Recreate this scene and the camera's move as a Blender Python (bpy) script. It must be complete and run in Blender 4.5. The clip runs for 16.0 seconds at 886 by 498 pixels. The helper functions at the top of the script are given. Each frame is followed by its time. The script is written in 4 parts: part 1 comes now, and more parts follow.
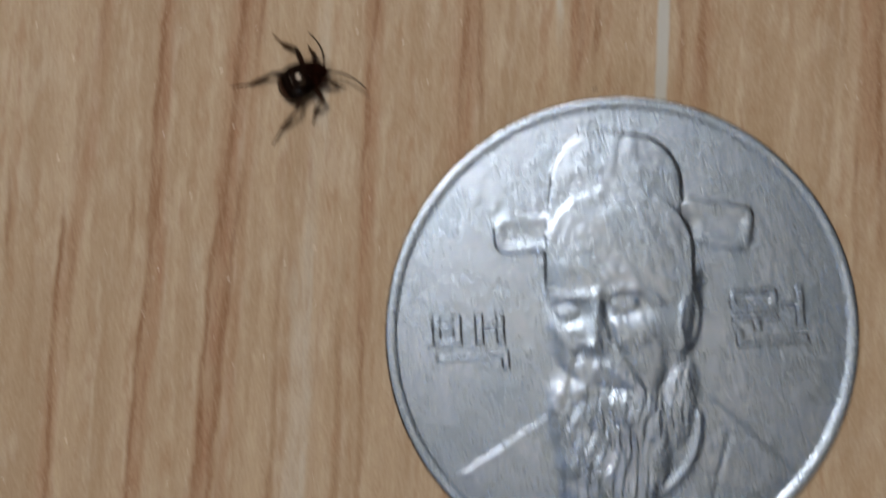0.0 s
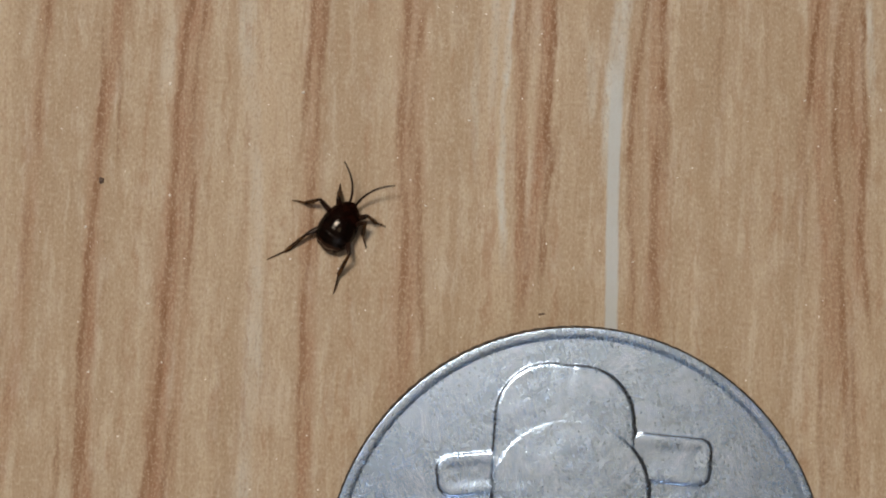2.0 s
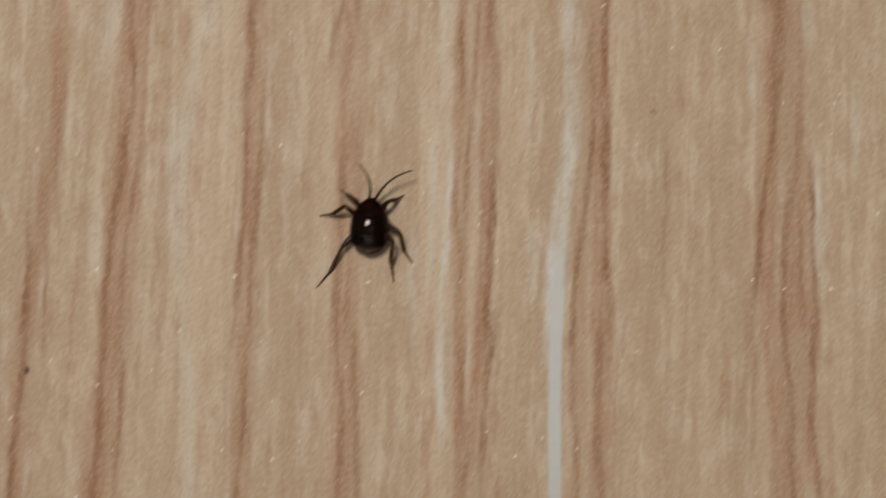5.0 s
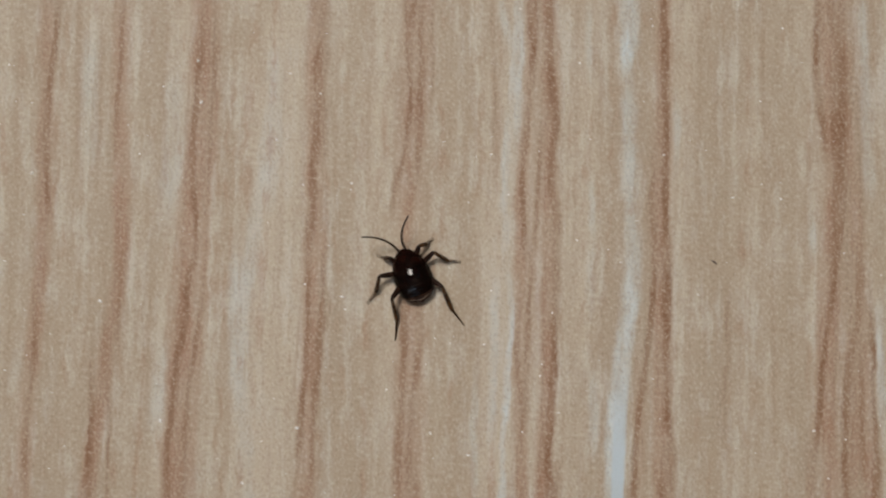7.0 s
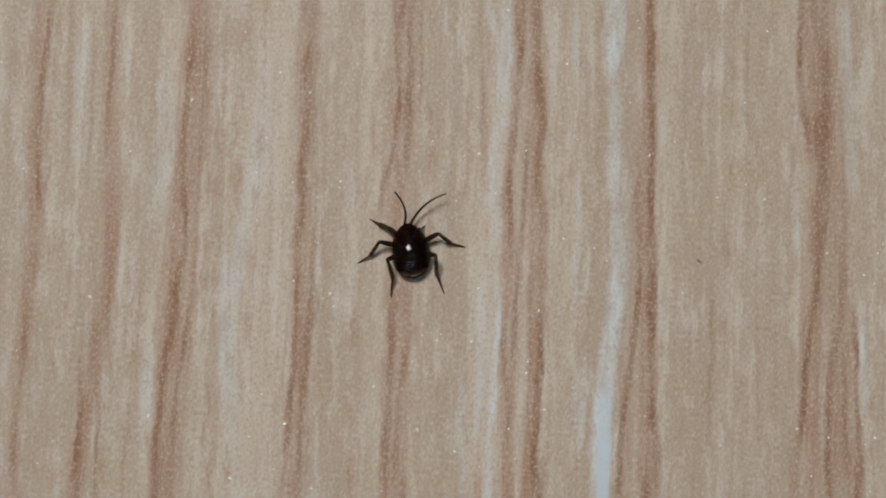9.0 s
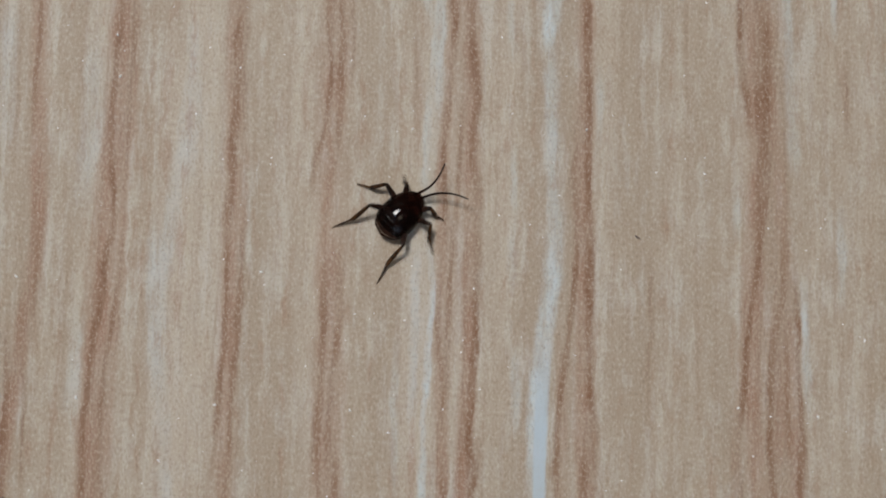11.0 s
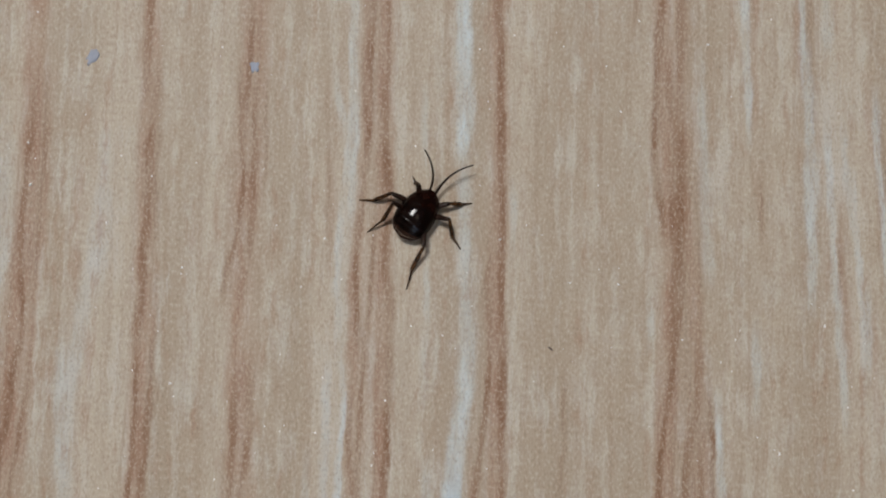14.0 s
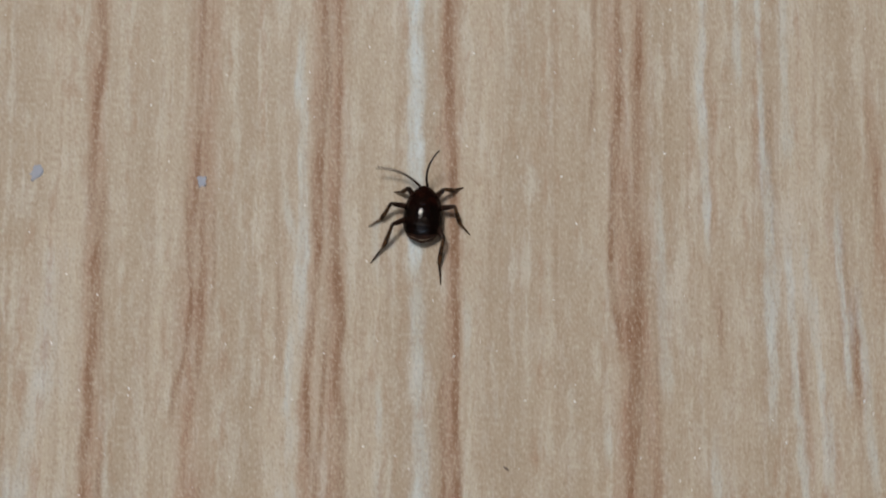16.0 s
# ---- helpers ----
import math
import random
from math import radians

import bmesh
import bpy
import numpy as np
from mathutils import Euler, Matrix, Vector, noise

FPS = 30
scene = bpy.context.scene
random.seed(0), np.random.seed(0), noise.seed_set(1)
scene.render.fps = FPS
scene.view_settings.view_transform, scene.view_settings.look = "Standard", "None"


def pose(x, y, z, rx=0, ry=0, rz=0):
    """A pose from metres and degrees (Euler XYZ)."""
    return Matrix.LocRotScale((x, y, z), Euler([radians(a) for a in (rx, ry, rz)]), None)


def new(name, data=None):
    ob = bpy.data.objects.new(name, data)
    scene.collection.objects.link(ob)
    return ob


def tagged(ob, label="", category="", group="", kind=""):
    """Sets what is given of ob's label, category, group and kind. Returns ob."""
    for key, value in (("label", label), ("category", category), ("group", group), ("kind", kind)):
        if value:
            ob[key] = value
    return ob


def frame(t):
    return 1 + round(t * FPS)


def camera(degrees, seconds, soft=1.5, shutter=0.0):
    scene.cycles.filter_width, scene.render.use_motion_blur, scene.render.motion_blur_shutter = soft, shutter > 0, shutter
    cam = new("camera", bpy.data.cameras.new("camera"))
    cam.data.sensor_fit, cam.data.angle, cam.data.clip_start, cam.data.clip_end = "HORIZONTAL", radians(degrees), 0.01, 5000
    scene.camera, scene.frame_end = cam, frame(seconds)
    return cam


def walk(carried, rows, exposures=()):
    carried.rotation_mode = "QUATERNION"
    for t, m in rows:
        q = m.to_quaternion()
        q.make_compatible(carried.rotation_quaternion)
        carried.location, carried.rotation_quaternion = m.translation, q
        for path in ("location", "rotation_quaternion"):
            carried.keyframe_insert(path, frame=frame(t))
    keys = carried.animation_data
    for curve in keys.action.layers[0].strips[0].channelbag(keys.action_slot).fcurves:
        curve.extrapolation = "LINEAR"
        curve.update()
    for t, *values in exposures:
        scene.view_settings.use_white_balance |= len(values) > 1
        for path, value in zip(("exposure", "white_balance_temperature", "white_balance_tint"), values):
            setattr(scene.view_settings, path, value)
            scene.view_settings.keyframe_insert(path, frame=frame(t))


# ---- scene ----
MM = 0.001
FOV = 40.0

# camera: seconds, place in millimetres, turn in degrees
cam = camera(FOV, 16.0, soft=1.85, shutter=0.7)
PATH = [
    (0.0, 0.00000, -0.00000, 0.06379, 0.560, -0.593, 5.033),
    (0.3, 0.00110, 0.00469, 0.06299, -0.657, 1.540, 4.543),
    (0.5, -0.00039, 0.00397, 0.06230, 0.489, 0.080, 4.292),
    (0.9, 0.00224, 0.00824, 0.06245, 1.344, -0.252, 3.840),
    (1.0, 0.00274, 0.00843, 0.06223, 1.479, -0.145, 3.756),
    (1.5, 0.00422, 0.00914, 0.06156, 2.135, -0.163, 3.779),
    (2.0, 0.00259, 0.01028, 0.06074, 2.230, -0.249, 3.769),
    (2.5, 0.00277, 0.01028, 0.06062, 2.617, -0.118, 4.028),
    (3.0, 0.00257, 0.01009, 0.06032, 2.708, -0.225, 3.905),
    (3.5, 0.00312, 0.01004, 0.05993, 2.313, -0.107, 3.914),
    (4.0, 0.00172, 0.01100, 0.06032, 2.297, -0.106, 3.869),
    (4.5, 0.00299, 0.01297, 0.05982, 3.395, 0.142, 3.677),
    (5.0, 0.00513, 0.01910, 0.05920, 2.750, -0.245, 3.242),
    (5.2, 0.00578, 0.02032, 0.05922, 3.340, -0.509, 3.180),
    (7.3, 0.00093, 0.02665, 0.05991, 2.541, 0.054, 3.160),
    (7.5, 0.00040, 0.02607, 0.06016, 3.395, -0.057, 3.232),
    (8.0, 0.00028, 0.02806, 0.06080, 3.151, 0.401, 2.839),
    (8.5, 0.00101, 0.02704, 0.06067, 2.724, -0.082, 3.331),
    (9.0, 0.00227, 0.02553, 0.06017, 3.371, -0.358, 3.432),
    (9.5, 0.00382, 0.02573, 0.06006, 3.542, -0.585, 3.565),
    (9.7, 0.00462, 0.02524, 0.05994, 3.612, -0.790, 3.692),
    (11.8, 0.00717, 0.02414, 0.05860, 4.217, 0.298, 2.906),
    (12.0, 0.00774, 0.02527, 0.05877, 4.356, 0.123, 2.895),
    (12.5, 0.00704, 0.02639, 0.05896, 4.196, 0.130, 3.123),
    (13.0, 0.00782, 0.02725, 0.05904, 4.668, -0.102, 3.270),
    (13.5, 0.00967, 0.02792, 0.05884, 4.760, -0.261, 3.333),
    (14.0, 0.00972, 0.02874, 0.05874, 4.880, -0.255, 3.281),
    (14.5, 0.01099, 0.02941, 0.05861, 4.805, -0.258, 3.325),
    (15.0, 0.01239, 0.02926, 0.05741, 5.283, -0.401, 3.003),
    (15.5, 0.01244, 0.03203, 0.05717, 5.015, -0.019, 2.270),
    (16.0, 0.01186, 0.03454, 0.05795, 4.866, -0.056, 2.737),
]
EXPOSURES = [(0.0, -0.38, 7800, 15), (1.0, -0.14, 7900, 14), (5.2, -0.02, 7700, 14), (7.3, 0.06, 6350, 8), (9.0, 0.06, 6150, 8), (12.0, 0.03, 6000, 8), (14.5, 0.07, 6150, 8), (16.0, 0.08, 6300, 8)]
walk(cam, [(t, pose(x, y, z, rx, ry, rz)) for t, x, y, z, rx, ry, rz in PATH], EXPOSURES)

# ---- light ----
world = bpy.data.worlds.new("sky")
scene.world = world
world.use_nodes = True
wn = world.node_tree
sky = wn.nodes.new("ShaderNodeTexSky")
sky.sky_type, sky.sun_disc = "NISHITA", False
sky.sun_elevation, sky.sun_rotation = radians(35), radians(200)
wn.links.new(sky.outputs["Color"], wn.nodes["Background"].inputs["Color"])
wn.nodes["Background"].inputs["Strength"].default_value = 0.1

ROOM_X, ROOM_Y, ROOM_H = 1.5, 1.6, 2.3
LAMP_AT = (-0.45, 0.75)

lamp_data = bpy.data.lights.new("ceiling_lamp_light", "AREA")
lamp_data.shape, lamp_data.size = "DISK", 0.62
lamp_data.energy, lamp_data.color = 47.0, (1.0, 0.93, 0.85)
new("ceiling_lamp_light", lamp_data).matrix_world = pose(LAMP_AT[0], LAMP_AT[1], ROOM_H - 0.085)

window_data = bpy.data.lights.new("window_daylight", "AREA")
window_data.shape, window_data.size, window_data.size_y = "RECTANGLE", 1.1, 1.0
window_data.energy, window_data.color = 90.0, (0.60, 0.80, 1.0)
new("window_daylight", window_data).matrix_world = pose(0.0, -ROOM_Y - 0.02, 1.45, 90, 0, 180)


# ---- materials ----
class Nodes:
    """Short ways to lay nodes of one material."""

    def __init__(self, name, roughness=0.5, metallic=0.0):
        self.material = bpy.data.materials.new(name)
        self.material.use_nodes = True
        self.tree = self.material.node_tree
        self.shader = self.tree.nodes["Principled BSDF"]
        self.put(self.shader.inputs["Roughness"], roughness)
        self.put(self.shader.inputs["Metallic"], metallic)

    def put(self, socket, value):
        if isinstance(value, bpy.types.NodeSocket):
            self.tree.links.new(value, socket)
        elif isinstance(value, (tuple, list)) and len(value) == 3 and socket.type == "RGBA":
            socket.default_value = (*value, 1.0)
        else:
            socket.default_value = value

    def node(self, kind, **inputs):
        n = self.tree.nodes.new(kind)
        for key, value in inputs.items():
            self.put(n.inputs[key.replace("_", " ")], value)
        return n

    def math(self, op, a, b=0.0, c=0.0, clamp=False):
        n = self.tree.nodes.new("ShaderNodeMath")
        n.operation, n.use_clamp = op, clamp
        for socket, value in zip(n.inputs, (a, b, c)):
            self.put(socket, value)
        return n.outputs[0]

    def ramp(self, value, low, high, to_low=0.0, to_high=1.0):
        n = self.tree.nodes.new("ShaderNodeMapRange")
        n.interpolation_type = "SMOOTHSTEP"
        for key, v in (("Value", value), ("From Min", low), ("From Max", high), ("To Min", to_low), ("To Max", to_high)):
            self.put(n.inputs[key], v)
        return n.outputs[0]

    def mix(self, factor, a, b, blend="MIX"):
        n = self.tree.nodes.new("ShaderNodeMix")
        n.data_type, n.blend_type = "RGBA", blend
        self.put(n.inputs[0], factor), self.put(n.inputs[6], a), self.put(n.inputs[7], b)
        return n.outputs[2]

    def vector(self, x, y, z=0.0):
        return self.node("ShaderNodeCombineXYZ", X=x, Y=y, Z=z).outputs[0]

    def noise(self, vector, scale=1.0, detail=2.0, rough=0.5):
        return self.node("ShaderNodeTexNoise", Vector=vector, Scale=scale, Detail=detail, Roughness=rough).outputs["Fac"]

    def place(self):
        """Object coordinates in millimetres: the vector, x, y and z."""
        at = self.node("ShaderNodeTexCoord").outputs["Object"]
        n = self.tree.nodes.new("ShaderNodeVectorMath")
        n.operation = "SCALE"
        self.put(n.inputs[0], at)
        n.inputs["Scale"].default_value = 1000.0
        parts = self.node("ShaderNodeSeparateXYZ", Vector=n.outputs[0]).outputs
        return n.outputs[0], parts[0], parts[1], parts[2]

    def bump(self, height, strength, distance):
        n = self.node("ShaderNodeBump", Height=height, Strength=strength, Distance=distance)
        self.put(self.shader.inputs["Normal"], n.outputs[0])

    def colour(self, value):
        self.put(self.shader.inputs["Base Color"], value)


def floor_material():
    """Printed wood grain of a vinyl floor: long streaks over fine fibres. All lengths in millimetres."""
    m = Nodes("wood_print_vinyl")
    at, x, y, _ = m.place()
    # the fibres lean a little and waver
    lean = m.math("ADD", x, m.math("MULTIPLY", y, 0.03))
    slow = m.noise(m.vector(m.math("MULTIPLY", lean, 0.22), m.math("MULTIPLY", y, 0.11)), 1.0, 3.0)
    quick = m.noise(m.vector(m.math("MULTIPLY", lean, 2.6), m.math("MULTIPLY", y, 0.9), 5.0), 1.0, 2.0)
    waver = m.math("ADD", m.math("MULTIPLY", m.math("SUBTRACT", slow, 0.5), 0.6), m.math("MULTIPLY", m.math("SUBTRACT", quick, 0.5), 0.50))
    fuzz = m.noise(m.vector(m.math("MULTIPLY", lean, 6.0), m.math("MULTIPLY", y, 3.0), 7.0), 1.0, 3.0, 0.7)
    wl = m.math("ADD", lean, waver)
    fibre = m.noise(m.vector(m.math("MULTIPLY", wl, 1.7), m.math("MULTIPLY", y, 0.06)), 1.0, 3.0, 0.6)
    thread = m.noise(m.vector(m.math("MULTIPLY", wl, 5.0), m.math("MULTIPLY", y, 0.10), 3.0), 1.0, 3.0, 0.65)
    band = m.noise(m.vector(m.math("MULTIPLY", wl, 0.45), m.math("MULTIPLY", y, 0.02), 9.0), 1.0, 2.0)
    dash = m.noise(m.vector(m.math("MULTIPLY", lean, 8.5), m.math("MULTIPLY", y, 5.0), 1.0), 1.0, 2.0, 0.6)
    printed = m.tree.nodes.new("ShaderNodeAttribute")
    printed.attribute_name = "print"
    channel = m.node("ShaderNodeSeparateColor", Color=printed.outputs["Color"]).outputs
    dark = {"brown": channel[0], "line": channel[1], "white": channel[2], "crisp": printed.outputs["Alpha"]}
    # tan ground: calm broad bands, mottled, with faint fibres
    blotch = m.noise(m.vector(m.math("MULTIPLY", lean, 0.9), m.math("MULTIPLY", y, 0.32), 4.0), 1.0, 3.0, 0.6)
    mottle = m.noise(m.vector(m.math("MULTIPLY", wl, 2.4), m.math("MULTIPLY", y, 0.55), 6.0), 1.0, 3.0, 0.6)
    vein = m.noise(m.vector(m.math("MULTIPLY", wl, 1.8), m.math("MULTIPLY", y, 0.05), 2.0), 1.0, 3.0, 0.6)
    tone = m.math("ADD", m.math("MULTIPLY", band, 0.50), m.math("ADD", m.math("MULTIPLY", fibre, 0.25), m.math("MULTIPLY", mottle, 0.25)))
    ground = m.mix(m.ramp(tone, 0.38, 0.62), TAN_DEEP, TAN_LIGHT)
    ground = m.mix(m.math("MULTIPLY", m.ramp(m.math("MULTIPLY_ADD", blotch, 0.4, m.math("ADD", m.math("MULTIPLY", fibre, 0.4), m.math("MULTIPLY", mottle, 0.2))), 0.48, 0.64), 0.60), ground, TAN_PALE)
    ground = m.mix(m.math("MULTIPLY", m.ramp(m.math("MULTIPLY_ADD", mottle, 0.45, m.math("MULTIPLY", vein, 0.55)), 0.47, 0.33), 0.50), ground, BROWN_BAND)
    ground = m.mix(m.math("MULTIPLY", m.ramp(thread, 0.48, 0.32), 0.29), ground, BROWN_FINE)
    # brown streaks: a soft reddish band with darker threads in it, both grainy
    grainy = m.ramp(fuzz, 0.30, 0.60, 0.62, 1.0)
    soft_band = m.math("MULTIPLY", dark["brown"], m.ramp(blotch, 0.32, 0.58, 0.70, 1.15), clamp=True)
    ground = m.mix(m.math("MULTIPLY", m.math("MULTIPLY", soft_band, 1.05), grainy), ground, BROWN_BAND)
    threads = m.math("MULTIPLY", m.ramp(thread, 0.55, 0.42), m.ramp(fibre, 0.70, 0.40, 0.3, 0.7))
    ground = m.mix(m.math("MULTIPLY", m.math("MULTIPLY", m.math("MULTIPLY", dark["brown"], 0.68), threads), grainy, clamp=True), ground, BROWN)
    lines = m.math("MULTIPLY", m.math("MULTIPLY", dark["line"], m.ramp(mottle, 0.32, 0.58, 0.80, 1.38)), m.ramp(fuzz, 0.30, 0.56, 0.50, 1.0), clamp=True)
    ground = m.mix(lines, ground, BROWN)
    pale = m.math("MULTIPLY", dark["white"], m.math("MULTIPLY", m.ramp(fuzz, 0.30, 0.55, 0.65, 1.0), m.ramp(mottle, 0.34, 0.58, 0.65, 1.15)), clamp=True)
    ground = m.mix(pale, ground, WHITISH)
    # fine print dots
    ground = m.mix(m.math("MULTIPLY", m.ramp(dash, 0.50, 0.72), 0.34), ground, (0.60, 0.55, 0.46))
    ground = m.mix(m.math("MULTIPLY", m.ramp(dash, 0.48, 0.28), 0.34), ground, (0.17, 0.105, 0.065))
    # the crisp pale line lies over the dots
    ground = m.mix(m.math("MULTIPLY", dark["crisp"], m.ramp(fuzz, 0.25, 0.55, 0.86, 0.97)), ground, CRISP)
    m.colour(ground)
    grain = m.noise(at, 5.5, 3.0, 0.65)
    m.put(m.shader.inputs["Roughness"], m.ramp(grain, 0.3, 0.7, 0.48, 0.66))
    m.put(m.shader.inputs["Specular IOR Level"], 0.32)
    m.bump(m.math("ADD", m.math("MULTIPLY", grain, 0.6), m.math("MULTIPLY", thread, 0.4)), 0.35, 0.00006)
    return m.material


TAN_DEEP, TAN_LIGHT, TAN_PALE = (0.342, 0.275, 0.205), (0.420, 0.357, 0.280), (0.480, 0.452, 0.402)
BROWN, BROWN_BAND, BROWN_FINE, WHITISH, CRISP = (0.192, 0.098, 0.051), (0.300, 0.179, 0.120), (0.26, 0.175, 0.122), (0.50, 0.570, 0.60), (0.425, 0.505, 0.565)
FLOOR = floor_material()


def coin_material():
    m = Nodes("worn_nickel_blue_sheen", metallic=1.0)
    at, x, y, _ = m.place()
    cloud = m.noise(at, 0.5, 4.0, 0.6)
    grain = m.noise(at, 7.0, 3.0, 0.7)
    hair = m.noise(m.vector(m.math("MULTIPLY", m.math("ADD", x, m.math("MULTIPLY", y, 0.3)), 9.0), m.math("MULTIPLY", y, 0.7)), 1.0, 2.0)
    scuff = m.noise(at, 16.0, 3.0, 0.7)
    tone = m.math("ADD", m.math("MULTIPLY", cloud, 0.45), m.math("ADD", m.math("MULTIPLY", grain, 0.40), m.math("MULTIPLY", hair, 0.15)))
    # grey nickel tinted blue: the cool reflected light is put into the base
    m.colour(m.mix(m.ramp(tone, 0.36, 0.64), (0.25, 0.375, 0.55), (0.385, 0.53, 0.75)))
    m.put(m.shader.inputs["Roughness"], m.ramp(tone, 0.36, 0.64, 0.30, 0.23))
    m.bump(m.math("ADD", m.math("MULTIPLY", grain, 0.55), m.math("ADD", m.math("MULTIPLY", scuff, 0.14), m.math("MULTIPLY", hair, 0.19))), 1.0, 0.000026)
    return m.material


COIN = coin_material()


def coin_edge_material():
    m = Nodes("shaded_reeded_nickel", 0.5, 0.7)
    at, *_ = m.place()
    # the near-black base holds the edge's shade and contact shadow
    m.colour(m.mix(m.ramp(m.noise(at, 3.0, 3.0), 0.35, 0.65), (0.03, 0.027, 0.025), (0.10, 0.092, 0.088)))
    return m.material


COIN_EDGE = coin_edge_material()


def chitin_material(name, deep, light, roughness, gloss=0.3, mottled=3.0):
    m = Nodes(name, roughness)
    at, *_ = m.place()
    m.colour(m.mix(m.ramp(m.noise(at, mottled, 3.0), 0.38, 0.64), deep, light))
    m.put(m.shader.inputs["Specular IOR Level"], gloss)
    m.bump(m.noise(at, 14.0, 2.0), 0.25, 0.00002)
    return m.material


SHELL = chitin_material("dark_shell", (0.002, 0.001, 0.0008), (0.006, 0.002, 0.0013), 0.06, 0.20)
SHELL_RED = chitin_material("reddish_shell", (0.004, 0.0012, 0.0008), (0.010, 0.0026, 0.0016), 0.16, 0.12)
SHELL_TAIL = chitin_material("brown_tail_shell", (0.012, 0.005, 0.003), (0.030, 0.013, 0.008), 0.40, 0.12)
SHELL_PALE = chitin_material("pale_shell_edge", (0.08, 0.055, 0.04), (0.20, 0.15, 0.11), 0.30)
SHELL_DULL = chitin_material("dull_dark_shell", (0.002, 0.001, 0.0008), (0.006, 0.0024, 0.0016), 0.24, 0.14)
LEG_DARK = chitin_material("dark_leg", (0.006, 0.003, 0.002), (0.018, 0.007, 0.004), 0.34, 0.2)
LEG_BROWN = chitin_material("brown_leg", (0.008, 0.004, 0.0025), (0.075, 0.034, 0.012), 0.42, 0.15, 5.0)


def plain_material(name, a, b, roughness=0.6, scale=0.02):
    m = Nodes(name, roughness)
    at, *_ = m.place()
    m.colour(m.mix(m.noise(at, scale, 4.0), a, b))
    m.bump(m.noise(at, scale * 20, 3.0), 0.2, 0.0004)
    return m.material


WALL = plain_material("wall_plaster", (0.085, 0.070, 0.058), (0.12, 0.10, 0.085), 0.8)
CEILING = plain_material("ceiling_paper", (0.34, 0.54, 0.84), (0.38, 0.58, 0.88), 0.85)
FRAME_WHITE = plain_material("white_window_frame", (0.72, 0.73, 0.74), (0.78, 0.78, 0.79), 0.35)
LAMP_WHITE = plain_material("lamp_housing", (0.78, 0.78, 0.77), (0.82, 0.82, 0.81), 0.4)
# emitter added only to warm and lighten what the coin reflects
COIN_GLOW = Nodes("added_warm_glow", 0.5)
COIN_GLOW.colour((0.8, 0.72, 0.6))
COIN_GLOW.put(COIN_GLOW.shader.inputs["Emission Color"], (1.0, 0.80, 0.58))
COIN_GLOW.put(COIN_GLOW.shader.inputs["Emission Strength"], 2.4)
COIN_GLOW = COIN_GLOW.material
GLINT = plain_material("pale_glint", (0.75, 0.76, 0.78), (0.88, 0.88, 0.88), 0.35, 4.0)
LINT = plain_material("bluish_fleck", (0.24, 0.26, 0.32), (0.34, 0.365, 0.45), 0.6, 4.0)
CRUMB = plain_material("dark_crumb", (0.07, 0.05, 0.045), (0.14, 0.10, 0.08), 0.7, 4.0)


# ---- mesh helpers ----
def finish(name, bm, material, smooth=True):
    mesh = bpy.data.meshes.new(name)
    bm.to_mesh(mesh)
    bm.free()
    mesh.materials.append(material)
    if smooth:
        for face in mesh.polygons:
            face.use_smooth = True
    return new(name, mesh)


def part(name, bm, material, parent, label="", smooth=True):
    ob = finish(name, bm, material, smooth)
    ob.parent = parent
    return tagged(ob, label=label)


def box(bm, x0, x1, y0, y1, z0, z1):
    m = Matrix.LocRotScale(((x0 + x1) / 2, (y0 + y1) / 2, (z0 + z1) / 2), None, (x1 - x0, y1 - y0, z1 - z0))
    bmesh.ops.create_cube(bm, size=1.0, matrix=m)
    return bm


def tube(bm, points, radii, sides=10, flat=1.0):
    """A tapered tube along points; flat squeezes its height."""
    rings = []
    for i, p in enumerate(points):
        p = Vector(p)
        a, b = Vector(points[max(i - 1, 0)]), Vector(points[min(i + 1, len(points) - 1)])
        ahead = (b - a).normalized()
        side = ahead.cross(Vector((0, 0, 1)))
        side = side.normalized() if side.length > 1e-9 else Vector((0, 1, 0))
        above = side.cross(ahead).normalized()
        rings.append([bm.verts.new(p + radii[i] * (math.cos(k * math.tau / sides) * side + flat * math.sin(k * math.tau / sides) * above)) for k in range(sides)])
    for low, high in zip(rings, rings[1:]):
        for k in range(sides):
            bm.faces.new((low[k], low[(k + 1) % sides], high[(k + 1) % sides], high[k]))
    bm.faces.new(rings[0][::-1])
    bm.faces.new(rings[-1])
    bmesh.ops.recalc_face_normals(bm, faces=bm.faces)
    return bm


# ---- the floor's printed grain ----
def bumps(x, y, cell, seed):
    """Smooth random heights between -1 and 1 with hills about one cell wide."""
    grid = np.random.default_rng(seed).uniform(-1, 1, (260, 260))
    u, v = x / cell + 130.0, y / cell + 130.0
    i, j = np.clip(u.astype(int), 0, 258), np.clip(v.astype(int), 0, 258)
    a, b = u - i, v - j
    a, b = a * a * (3 - 2 * a), b * b * (3 - 2 * b)
    return (grid[j, i] * (1 - a) + grid[j, i + 1] * a) * (1 - b) + (grid[j + 1, i] * (1 - a) + grid[j + 1, i + 1] * a) * b


GRAIN_X, GRAIN_Y = np.arange(-26.0, 36.0, 0.08), np.arange(-16.0, 58.0, 0.25)


